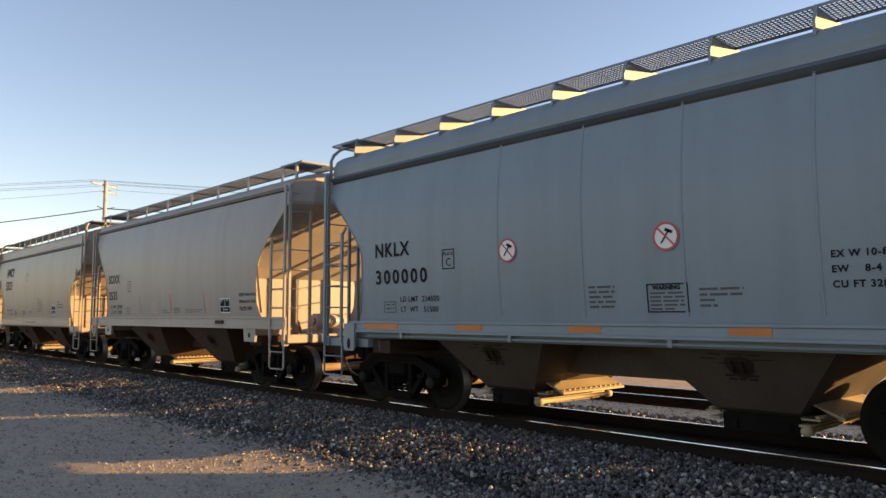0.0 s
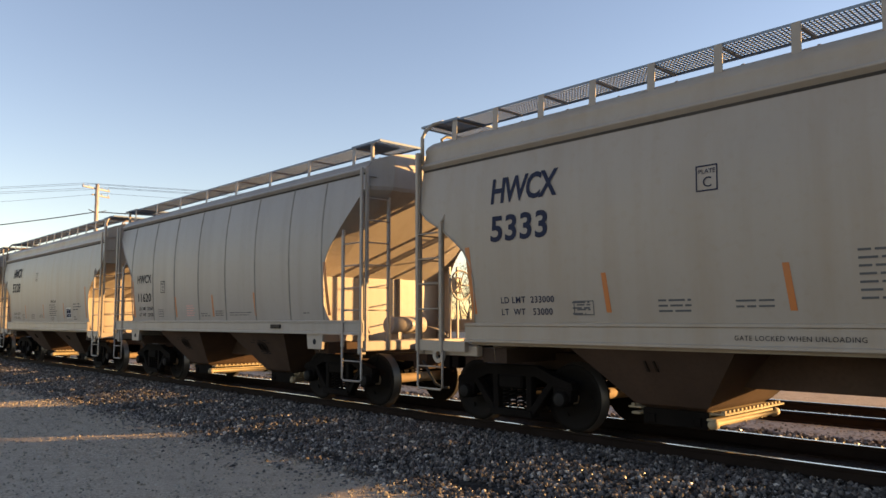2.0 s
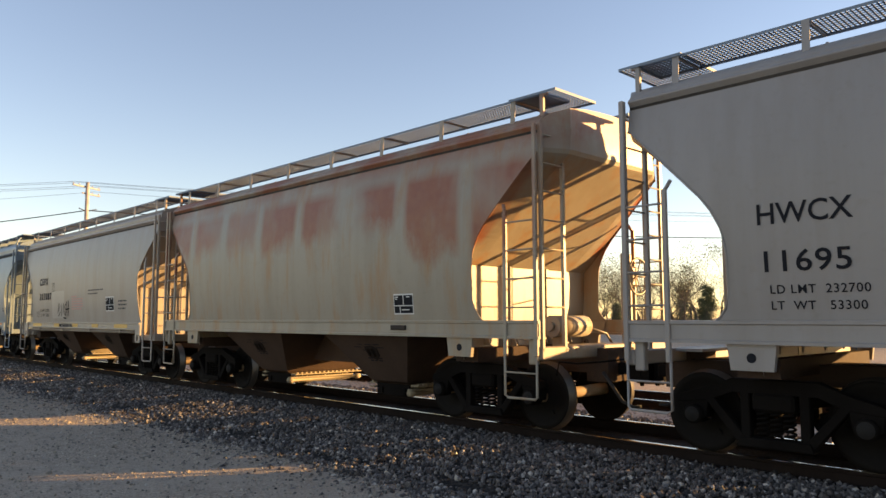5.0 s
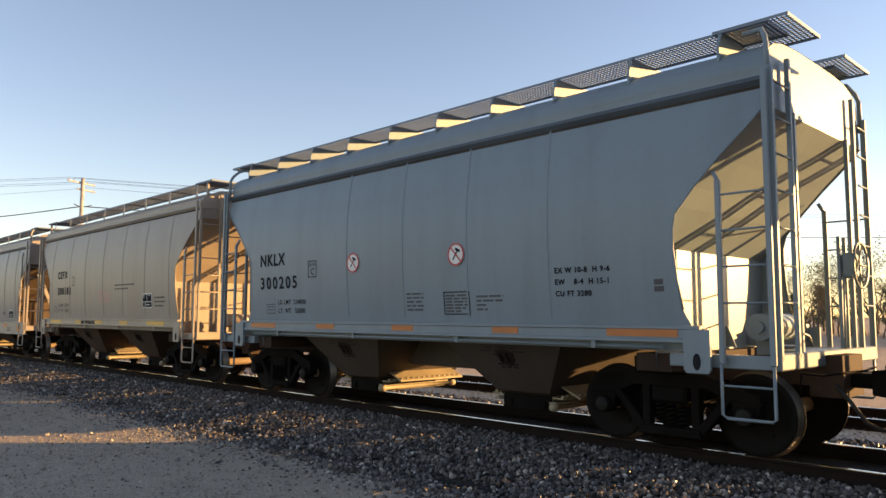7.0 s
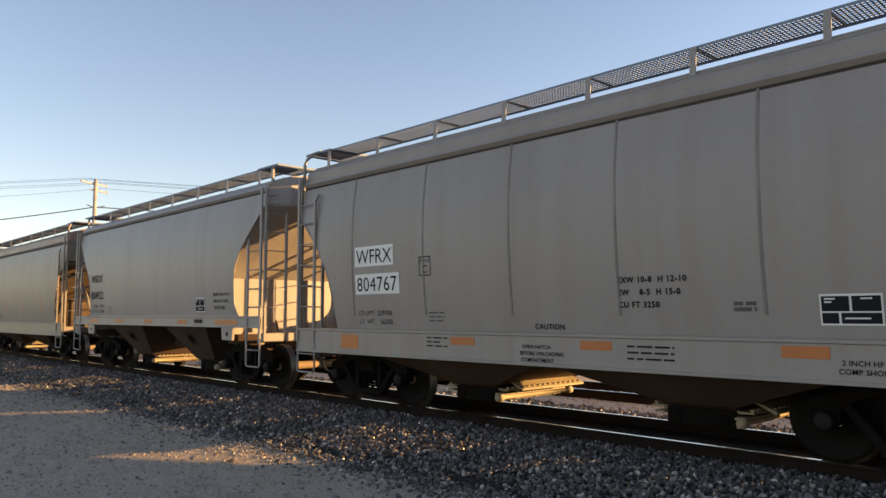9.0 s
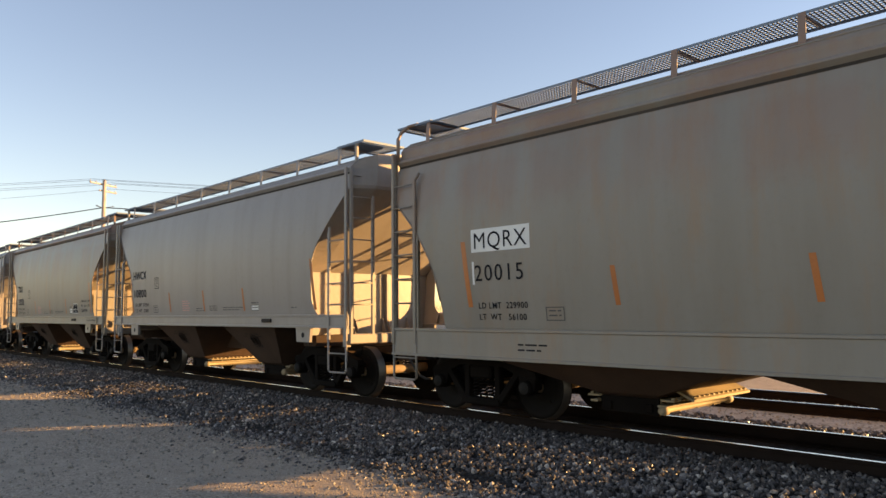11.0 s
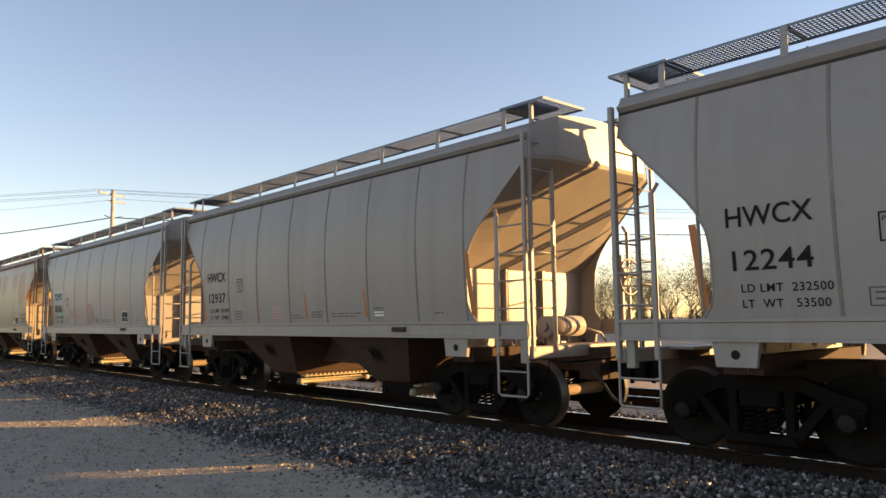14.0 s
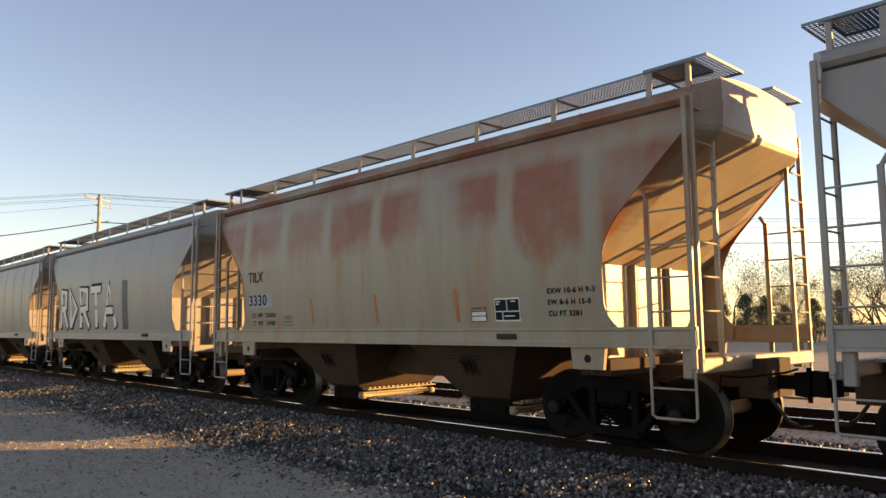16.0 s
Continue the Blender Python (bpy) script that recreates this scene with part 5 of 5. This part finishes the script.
mark(c, lettering("THROUGH SILL", R + 4.87, 1.30, 0.085, M["black"], 1.1, 0, 0.006, 1.6, 1.08))
small_print(c, [(5.55, 2.2, [0.5, 1.0, 0.95, 1.0, 1.0, 0.9], 0.075, 0.035)], "pink")
small_print(c, [(7.0, 2.35, [1.2, 0.8], 0.1, 0.035), (9.3, 2.0, [0.6, 0.6, 0.5], 0.1, 0.04)])
plaque(c, 8.4, 1.75, 0.6, 0.4)

c = hopper_car(8, "pale blue-grey covered hopper car with round warning signs", "round", "blue", "wedge", [-1.41, 0.01, 1.39, 2.82], "under_blue", True, True)
marks(c, "NKLX", "300205", 1.42, 2.49, 2.05, 0.22, spread=1.15, wide=1.33, heavy=0.008, k=(0.97, 1.07), limits=(2.03, 1.75, "234000", "52000"), plate=(3.06, 2.22, 0.26))
for x, rr in ((4.38, 0.165), (6.79, 0.165)):
    mark(c, ban_mesh(R + x, 2.42, rr), "red and white round no-hammering sign")
for x0, x1 in ((1.17, 2.04), (3.38, 3.9), (5.41, 5.9), (7.5, 7.95), (9.3, 10.2)):
    mark(c, sill_patch("reflector", R + x0, R + x1, 1.315, 1.41, M["orange"]), "orange reflective strip")
mark(c, frame_mesh(R + 6.5, 1.56, 0.52, 0.33, 0.015, M["black"]))
small_print(c, [(6.54, 1.82, [0.44, 0.44, 0.42, 0.44, 0.4, 0.3], 0.045, 0.026), (5.69, 1.86, [0.38, 0.38, 0.34, 0.38, 0.36], 0.06, 0.026), (7.15, 1.80, [0.5, 0.48, 0.2, 0.2], 0.06, 0.025), (9.9, 1.9, [0.12, 0.12], 0.08, 0.06)])
dims(c, 8.52, 2.08, ["EX W 10-8  H 9-6", "EW    8-4  H 15-1", "CU FT 3280"])

c = hopper_car(9, "warm cream covered hopper car with soft upright seams", "round", "cream", seams=FIVE, pipe=True, brake=True)
marks(c, "CEFX", "300183", 2.14, 2.66, 2.17, 0.21, spread=1.3, heavy=0.012, limits=(2.18, 1.80, "232200", "53200"), plate=(3.45, 2.41, 0.24))
for x0, x1 in ((1.67, 2.65), (3.95, 4.4), (5.52, 6.05), (7.3, 7.82), (9.0, 10.0)):
    mark(c, sill_patch("reflector", R + x0, R + x1, 1.285, 1.40, M["yellow"]), "yellow reflective strip")
mark(c, sill_patch("decal", R + 4.44, R + 4.62, 1.30, 1.38, M["black"]))
mark(c, lettering("THROUGH SILL", R + 4.68, 1.30, 0.085, M["black"], 1.1, 0, 0.006, 1.6, 0.93))
small_print(c, [(5.55, 2.2, [0.5, 0.9, 0.9, 0.9, 0.8], 0.075, 0.03)], "pink")
small_print(c, [(6.8, 2.32, [1.3, 0.9], 0.1, 0.035), (9.3, 1.95, [0.6, 0.6, 0.5], 0.1, 0.04)])
plaque(c, 8.6, 1.72, 0.55, 0.36)

c = hopper_car(10, "light grey covered hopper car with a deep side sill", "deep", "tan", seams=SIX, dark_seam=True)
marks(c, "WFRX", "804767", 1.80, 2.38, 1.92, 0.235, spread=0.98, heavy=0.0, plate=(3.39, 2.12, 0.26), patch=(0.97, 1.1, "white"))
mark(c, lettering("LD LMT  229700", R + 1.81, 1.52, 0.08, M["black"], 1.1))
mark(c, lettering("LT  WT    56300", R + 1.81, 1.38, 0.08, M["black"], 1.1))
for x0, x1, z0, z1 in ((1.42, 1.9, 0.97, 1.2), (4.11, 4.59, 1.1, 1.21), (6.39, 6.84, 1.1, 1.21), (8.8, 9.25, 1.1, 1.22), (10.5, 10.95, 0.95, 1.2)):
    mark(c, sill_patch("reflector", R + x0, R + x1, z0, z1, M["orange"]), "orange reflective strip")
mark(c, lettering("CAUTION", R + 5.6, 1.34, 0.07, M["black"], 1.1, 0, 0.002))
for i, r in enumerate(("  OPEN HATCH", "BEFORE UNLOADING", " COMPARTMENT")):
    mark(c, lettering(r, R + 5.42, 1.09 - 0.085 * i, 0.05, M["black"], 1.05, 0, 0.001, 1.6))
mark(c, lettering("2 INCH HF", R + 9.35, 1.05, 0.05, M["black"], 1.05, 0, 0.001, 1.6))
mark(c, lettering("COMP SHOES", R + 9.32, 0.97, 0.05, M["black"], 1.05, 0, 0.001, 1.6))
dims(c, 6.9, 1.90, ["EXW 10-8  H 12-10", "EW    8-5  H 15-0", "CU FT 3250"])
small_print(c, [(3.55, 1.55, [0.35, 0.35, 0.3], 0.06, 0.02), (8.3, 1.62, [0.24, 0.24], 0.06, 0.04)])
mark(c, bars_mesh("print", R + 3.6, 1.18, [0.45, 0.3, 0.45], 0.06, 0.02, M["black"], 1.6))
mark(c, bars_mesh("print", R + 7.05, 1.15, [0.6, 0.6, 0.6], 0.07, 0.022, M["black"], 1.6))
plaque(c, 9.15, 1.42, 0.55, 0.30)

c = hopper_car(11, "light grey covered hopper car with a black data panel", "straight", "grey")
marks(c, "WSOX", "804922", 1.3, 2.48, 2.0, 0.22, spread=1.0, limits=(1.4, 1.76, "232300", "53700"))
plaque(c, 8.2, 1.6)
for x0, x1 in ((1.4, 2.0), (3.4, 3.9), (5.4, 5.9), (7.4, 7.9), (9.3, 10.3)):
    mark(c, sill_patch("reflector", R + x0, R + x1, 1.33, 1.43, M["orange"]), "orange reflective strip")
dims(c, 9.1, 1.95, ["EXW 10-6 H 9-3", "EW 8-6 H 15-0", "CU FT 3281"])

c = hopper_car(12, "dusty grey covered hopper car with a deep side sill", "deep", "stained", brake=True)
marks(c, "MQRX", "20015", 1.76, 2.43, 1.97, 0.23, spread=1.1, heavy=0.0, limits=(1.8, 1.58, "229900", "56100"), patch=(1.06, 0.0, "white"))
stripes(c, (4.1, 6.4, 8.8), end=(1.6,))
mark(c, bars_mesh("print", R + 2.6, 1.08, [0.5, 0.4], 0.07, 0.022, M["black"], 1.6))

c = hopper_car(13, "smooth light grey covered hopper car with orange stripes", "straight", "tan")
marks(c, "HWCX", "10800", 1.24, 2.48, 2.0, 0.21, spread=1.0, heavy=0.003, k=(0.95, 1.13), limits=(1.34, 1.76, "232200", "53800"), plate=(2.71, 2.2, 0.25))
stripes(c, (3.6, 5.5, 7.4), end=(1.12, 10.1))
data_card(c, 7.75, 0.30, 0.12)
straight_print(c)

c = hopper_car(14, "cream grey covered hopper car with brown stains along the eave", "straight", "stained", brake=True)
marks(c, "TILX", "3332", 1.66, 2.45, 1.96, 0.22, spread=1.05, heavy=0.009, k=(0.94, 1.15), limits=(1.62, 1.76, "232600", "53400"), plate=(3.09, 2.19, 0.26))
stripes(c, (4.0, 5.84, 7.67), end=(1.4, 10.13))
plaque(c, 8.47, 1.6)
data_card(c, 8.1, 0.26, 0.17)
dims(c, 9.31, 1.95, ["EXW 10-6  H  9-3", "EW    8-6  H 15-0", "CU FT 3281"])
mark(c, lettering("2 INCH HF COMP SHOES", R + 10.0, 1.36, 0.05, M["black"], 1.1, 0, 0.001, 1.6))
straight_print(c)

c = hopper_car(15, "light grey covered hopper car with upright weld seams", "straight", "grey", seams=EIGHT, dark_seam=True)
marks(c, "HWCX", "12244", 1.47, 2.47, 2.01, 0.21, spread=1.0, heavy=0.003, k=(0.95, 1.13), limits=(1.6, 1.78, "232500", "53500"), plate=(2.95, 2.2, 0.24))
stripes(c, (3.75, 5.67, 7.52), end=(1.15, 10.1))
data_card(c, 7.77, 0.26, 0.11)
dims(c, 9.18, 1.93, ["EXW 10-6 H 9-3", "EW 8-6 H 15-0", "CU FT 3281"])
straight_print(c)

c = hopper_car(16, "light grey covered hopper car with upright weld seams", "straight", "tan", seams=EIGHT, dark_seam=True, brake=True)
marks(c, "HWCX", "12937", 1.40, 2.47, 2.0, 0.21, spread=1.0, heavy=0.003, k=(0.95, 1.13), limits=(1.5, 1.78, "232100", "53900"), plate=(2.86, 2.2, 0.25))
stripes(c, (3.72, 5.6, 7.5), end=(1.2, 10.1))
data_card(c, 7.75, 0.28, 0.11)
straight_print(c)

c = hopper_car(17, "light grey covered hopper car with red chalk scrawls", "straight", "grey", seams=EIGHT, brake=True)
mark(c, side_patch("decal", R + 1.36, R + 2.6, 2.27, 2.76, M["greydecal"]), "grey repainted patch")
marks(c, "TOPX", "18106", 1.40, 2.42, 2.0, 0.235, spread=1.0, heavy=0.006, limits=(1.46, 1.78, "232500", "53500"), plate=(2.84, 2.18, 0.25))
mark(c, side_patch("decal", R + 2.25, R + 2.5, 1.78, 2.02, M["green"]), "green sprayed dot")
stripes(c, (3.72, 5.6, 7.5), end=(1.2, 10.1))
mark(c, scrawl_mesh(R + 3.1, 1.74, 1.25, 0.36, [[(0.02, 0), (0.05, 1), (0.2, 0.95)], [(0.04, 0.5), (0.16, 0.55)], [(0.42, 0.9), (0.28, 0.85), (0.26, 0.1), (0.42, 0.12)], [(0.26, 0.5), (0.38, 0.5)], [(0.5, 0.05), (0.5, 0.95), (0.62, 0.75), (0.52, 0.5), (0.66, 0.3), (0.5, 0.05)], [(0.72, 0.9), (0.9, 0.9), (0.74, 0.15), (1.0, 0.2)]], M["red"], 0.012), "red chalk scrawl")
ring = [(0.5 + 0.5 * math.cos(a), 0.5 + 0.5 * math.sin(a)) for a in np.linspace(0.4, 6.5, 16)]
mark(c, scrawl_mesh(R + 5.05, 1.72, 0.5, 0.48, [ring, [(0.4, 0.15), (0.42, 0.85), (0.62, 0.72), (0.45, 0.5), (0.68, 0.3), (0.4, 0.15)]], M["red"], 0.014), "red chalk scrawl")
plaque(c, 8.2, 1.6)
straight_print(c)

c = hopper_car(18, "cream covered hopper car with red rust blooms and streaks", "straight", "rusty")
marks(c, "TILX", "3330", 1.3, 2.47, 2.0, 0.21, spread=1.0, heavy=0.003, k=(0.95, 1.13), limits=(1.4, 1.76, "232600", "53400"))
mark(c, side_patch("decal", R + 1.3, R + 2.2, 1.95, 2.22, M["greydecal"], 0.002))
stripes(c, (3.6, 5.5, 7.4))
plaque(c, 8.16, 1.6)
data_card(c, 7.7, 0.30, 0.15)
dims(c, 9.1, 1.95, ["EXW 10-6 H 9-3", "EW 8-6 H 15-0", "CU FT 3281"])

c = hopper_car(19, "light grey covered hopper car with large block graffiti", "straight", "grey", brake=True)
BLOCK = [[[(0, 0), (0.05, 1), (0.13, 0.95), (0.12, 0.55), (0.04, 0.5)], [(0.08, 0.5), (0.14, 0)]], [[(0.2, 0), (0.2, 1), (0.32, 0.5), (0.2, 0.05)]], [[(0.38, 0), (0.38, 1), (0.5, 0.95), (0.5, 0.5), (0.38, 0.45)], [(0.44, 0.45), (0.52, 0)]], [[(0.56, 0.95), (0.72, 0.95)], [(0.64, 0.95), (0.64, 0)]], [[(0.76, 0), (0.84, 1), (0.93, 0)], [(0.79, 0.4), (0.9, 0.4)]]]
for st in BLOCK:
    mark(c, scrawl_mesh(R + 1.2, 1.58, 5.4, 1.25, st, M["black"], 0.16), "black sprayed block letter shape")
    me = scrawl_mesh(R + 1.17, 1.62, 5.4, 1.18, st, M["white"], 0.10)
    for vv in me.vertices:
        vv.co.y -= 0.006
    mark(c, me, "white sprayed fill")
mark(c, side_patch("decal", R + 6.72, R + 7.12, 1.55, 2.9, M["scuff"]), "dark sprayed patch")

hopper_car(20, "light grey covered hopper car in the train", "straight", "tan", seams=EIGHT)
hopper_car(21, "pale covered hopper car in the train", "straight", "pale", brake=True)
hopper_car(22, "light grey covered hopper car in the train", "straight", "grey")


# ---- utility pole and wires ----
def utility_pole(at, turn):
    pole = tagged(new("utility_pole"), "weathered wooden utility pole with a crossarm and wires", "utility pole")
    pole.matrix_basis = pose(*at, 0, 0, turn)
    bm = bmesh.new()
    tube(bm, [(0, 0, -0.5), (0, 0, 5), (0, 0, 11.3)], [0.19, 0.16, 0.12], 10)
    part("shaft", to_mesh("shaft", bm, M["pole"]), pole)
    for y, z, x0 in ((0.16, 11.0, -1.15), (0.16, 10.55, -0.3)):
        bm = bmesh.new()
        box(bm, x0, 1.3, y - 0.05, y + 0.05, z - 0.045, z + 0.045, 0.01)
        part("crossarm", to_mesh("crossarm", bm, M["pole"]), pole)
    for x in (-1.1, -0.6, 0.6, 1.2):
        for z in (11.0, 10.55) if x > 0 else (11.0,):
            bm = bmesh.new()
            tube(bm, [(x, 0.16, z + 0.06), (x, 0.16, z + 0.12), (x, 0.16, z + 0.17)], [0.02, 0.04, 0.02], 8)
            part("insulator", to_mesh("insulator", bm, M["glassy"]), pole)
    for z in (9.3,):
        bm = bmesh.new()
        tube(bm, [(-0.7, 0.0, z + 0.12), (0, 0.0, z - 0.02), (0.9, 0.0, z + 0.25)], 0.03, 6)
        part("cable_bracket", to_mesh("cable_bracket", bm, M["wire"]), pole)
    return pole


A, B, Z = Vector((-53.3, 17.3, LOT)), Vector((-13.3, 82.6, LOT)), Vector((-92.0, -17.0, LOT))
ARM = 118.0   # bearing of the crossarms
for q in (A, B, Z):
    utility_pole(tuple(q), ARM)


def wire(p, q, sag, r):
    bm = bmesh.new()
    pts = [p.lerp(q, i / 24) - Vector((0, 0, 4 * sag * (i / 24) * (1 - i / 24))) for i in range(25)]
    tube(bm, pts, r, 5)
    tagged(new("power_line", to_mesh("power_line", bm, M["wire"])), "dark overhead wire strung between utility poles", "wire", "overhead wires")


side = Vector((math.cos(radians(ARM)), math.sin(radians(ARM)), 0))
for p, q in ((Z, A), (A, B)):
    for o in (-1.1, -0.6, 0.6, 1.2):
        wire(p + side * o + Vector((0, 0, 11.2)), q + side * o + Vector((0, 0, 11.2)), 0.4 if p is Z else 0.8, 0.010)
    wire(p + side * 0.6 + Vector((0, 0, 10.75)), q + side * 0.6 + Vector((0, 0, 10.75)), 0.9, 0.009)
    wire(p + Vector((0, 0, 9.35)), q + Vector((0, 0, 9.35)), 1.7 if p is Z else 0.9, 0.035)


# ---- trees behind the tracks ----
def limb(bm, p, d, length, r, depth, rnd, tips):
    n = 4
    pts, rs = [p], [r]
    for i in range(n):
        d = (d + Vector((rnd.gauss(0, 0.13), rnd.gauss(0, 0.13), rnd.gauss(0.04, 0.07)))).normalized()
        p = p + d * length / n
        pts.append(p)
        rs.append(r * (1 - 0.55 * (i + 1) / n))
    tube(bm, pts, rs, 5 if depth > 2 else 3, ends=False)
    if depth == 0:
        tips.append((p, d))
        return
    for i in range(rnd.choice((2, 3, 3))):
        k = rnd.randint(2, n)
        side_d = (d + Vector((rnd.gauss(0, 0.55), rnd.gauss(0, 0.55), rnd.gauss(0.12, 0.3)))).normalized()
        limb(bm, pts[k], side_d, length * rnd.uniform(0.55, 0.8), rs[k] * 0.72, depth - 1, rnd, tips)


def leaf_cloud(name, spots, size, mat, rnd):
    vs, fs = [], []
    for c in spots:
        a, b = Vector((rnd.gauss(0, 1), rnd.gauss(0, 1), rnd.gauss(0, 0.7))).normalized(), Vector((rnd.gauss(0, 1), rnd.gauss(0, 1), rnd.gauss(0, 1)))
        b = (b - a * a.dot(b)).normalized()
        s = size * rnd.uniform(0.6, 1.4)
        i = len(vs)
        vs += [c - a * s, c + b * s * 0.5, c + a * s, c - b * s * 0.5]
        fs.append((i, i + 1, i + 2, i + 3))
    me = bpy.data.meshes.new(name)
    me.from_pydata([tuple(v) for v in vs], [], fs)
    me.materials.append(mat)
    return me


def bare_tree(seed, h):
    rnd = random.Random(seed)
    bm, tips = bmesh.new(), []
    limb(bm, Vector((0, 0, -0.2)), Vector((0, 0, 1)), h * 0.36, h * 0.017, 6, rnd, tips)
    trunk = to_mesh("trunk", bm, M["bark"])
    spots = [p + Vector((rnd.gauss(0, 0.25), rnd.gauss(0, 0.25), rnd.gauss(0, 0.25))) for p, d in tips for _ in range(2)]
    return trunk, leaf_cloud("crown", spots, 0.06, M["dryleaf"], rnd)


def evergreen(seed, h):
    rnd = random.Random(seed)
    bm = bmesh.new()
    tube(bm, [(0, 0, -0.2), (0, 0, h * 0.5), (0.1, 0, h * 0.95)], [h * 0.025, h * 0.016, 0.02], 7)
    spots = []
    for i in range(46):
        z = h * (0.12 + 0.84 * i / 46)
        reach = h * 0.30 * (1 - 0.75 * (i / 46) ** 1.3) * rnd.uniform(0.55, 1.2)
        a = rnd.uniform(0, 6.283)
        tip = Vector((math.cos(a) * reach, math.sin(a) * reach, z + reach * 0.25))
        tube(bm, [(0, 0, z), tuple(tip)], [0.03, 0.008], 3, ends=False)
        for j in range(170):
            t = rnd.uniform(0.3, 1.05)
            spots.append(Vector((0, 0, z)).lerp(tip, t) + Vector((rnd.gauss(0, 0.26), rnd.gauss(0, 0.26), rnd.gauss(0, 0.2))))
    return to_mesh("trunk", bm, M["bark"]), leaf_cloud("crown", spots, 0.085, M["evergreen"], rnd)


KINDS = [("tree", bare_tree(s, 8.0), "leafless tree with thin grey twigs and a few dry leaves") for s in (1, 2, 3)] + [("tree", evergreen(s, 6.0), "dense dark evergreen tree") for s in (4, 5)]
TEMPLATES = []
for n_, (tr, cr), lab in KINDS:
    TEMPLATES.append((tr, cr, lab))
rnd = random.Random(11)
for i in range(190):
    x = -82 + 92 * i / 189 + rnd.uniform(-1.5, 1.5)
    y = TRACK + 78 + rnd.uniform(-9, 18)
    tr, cr, lab = TEMPLATES[rnd.choice((0, 1, 2, 0, 1, 2, 0, 1, 2, 0, 1, 2, 3, 4))]
    t = tagged(new("tree"), lab, "tree", "trees behind the tracks")
    t.matrix_basis = pose(x, y, LOT, 0, 0, rnd.uniform(0, 360))
    s = rnd.uniform(0.9, 1.5) * (0.7 if lab.startswith("dense") else 1.0)
    t.scale = (s, s, s)
    part("trunk", tr, t)
    part("crown", cr, t)


for i in range(110):
    x = -80 + 88 * i / 109 + rnd.uniform(-1.2, 1.2)
    tr, cr, lab = TEMPLATES[rnd.choice((0, 1, 2))]
    t = tagged(new("shrub"), "low leafless shrub of thin grey twigs", "shrub", "shrubs before the trees")
    t.matrix_basis = pose(x, TRACK + 66 + rnd.uniform(-3, 5), LOT, 0, 0, rnd.uniform(0, 360))
    s = rnd.uniform(0.35, 0.6)
    t.scale = (s * 1.5, s * 1.5, s)
    part("trunk", tr, t)
    part("crown", cr, t)


# ---- what moves ----
def motions():
    for k, car in CARS:
        walk(car, [(t, pose(-5.53 - PITCH * k + SHIFT.get(k, 0.0) + SPEED * t, TRACK, 0)) for t in (0.0, 4.0, 8.0, 12.0, 16.0)])
    step = math.degrees(SPEED / FPS / 0.457)
    for s in (-1, 1):
        first = AXLES[s][0]
        walk(first, [(i / FPS, pose(s * 0.89, 0, 0.457, 0, step * i, 0)) for i in range(16 * FPS + 1)])
        keys = first.animation_data
        for w in AXLES[s][1:]:
            w.rotation_mode = "QUATERNION"
            w.animation_data_create()
            w.animation_data.action = keys.action
            w.animation_data.action_slot = keys.action_slot


motions()
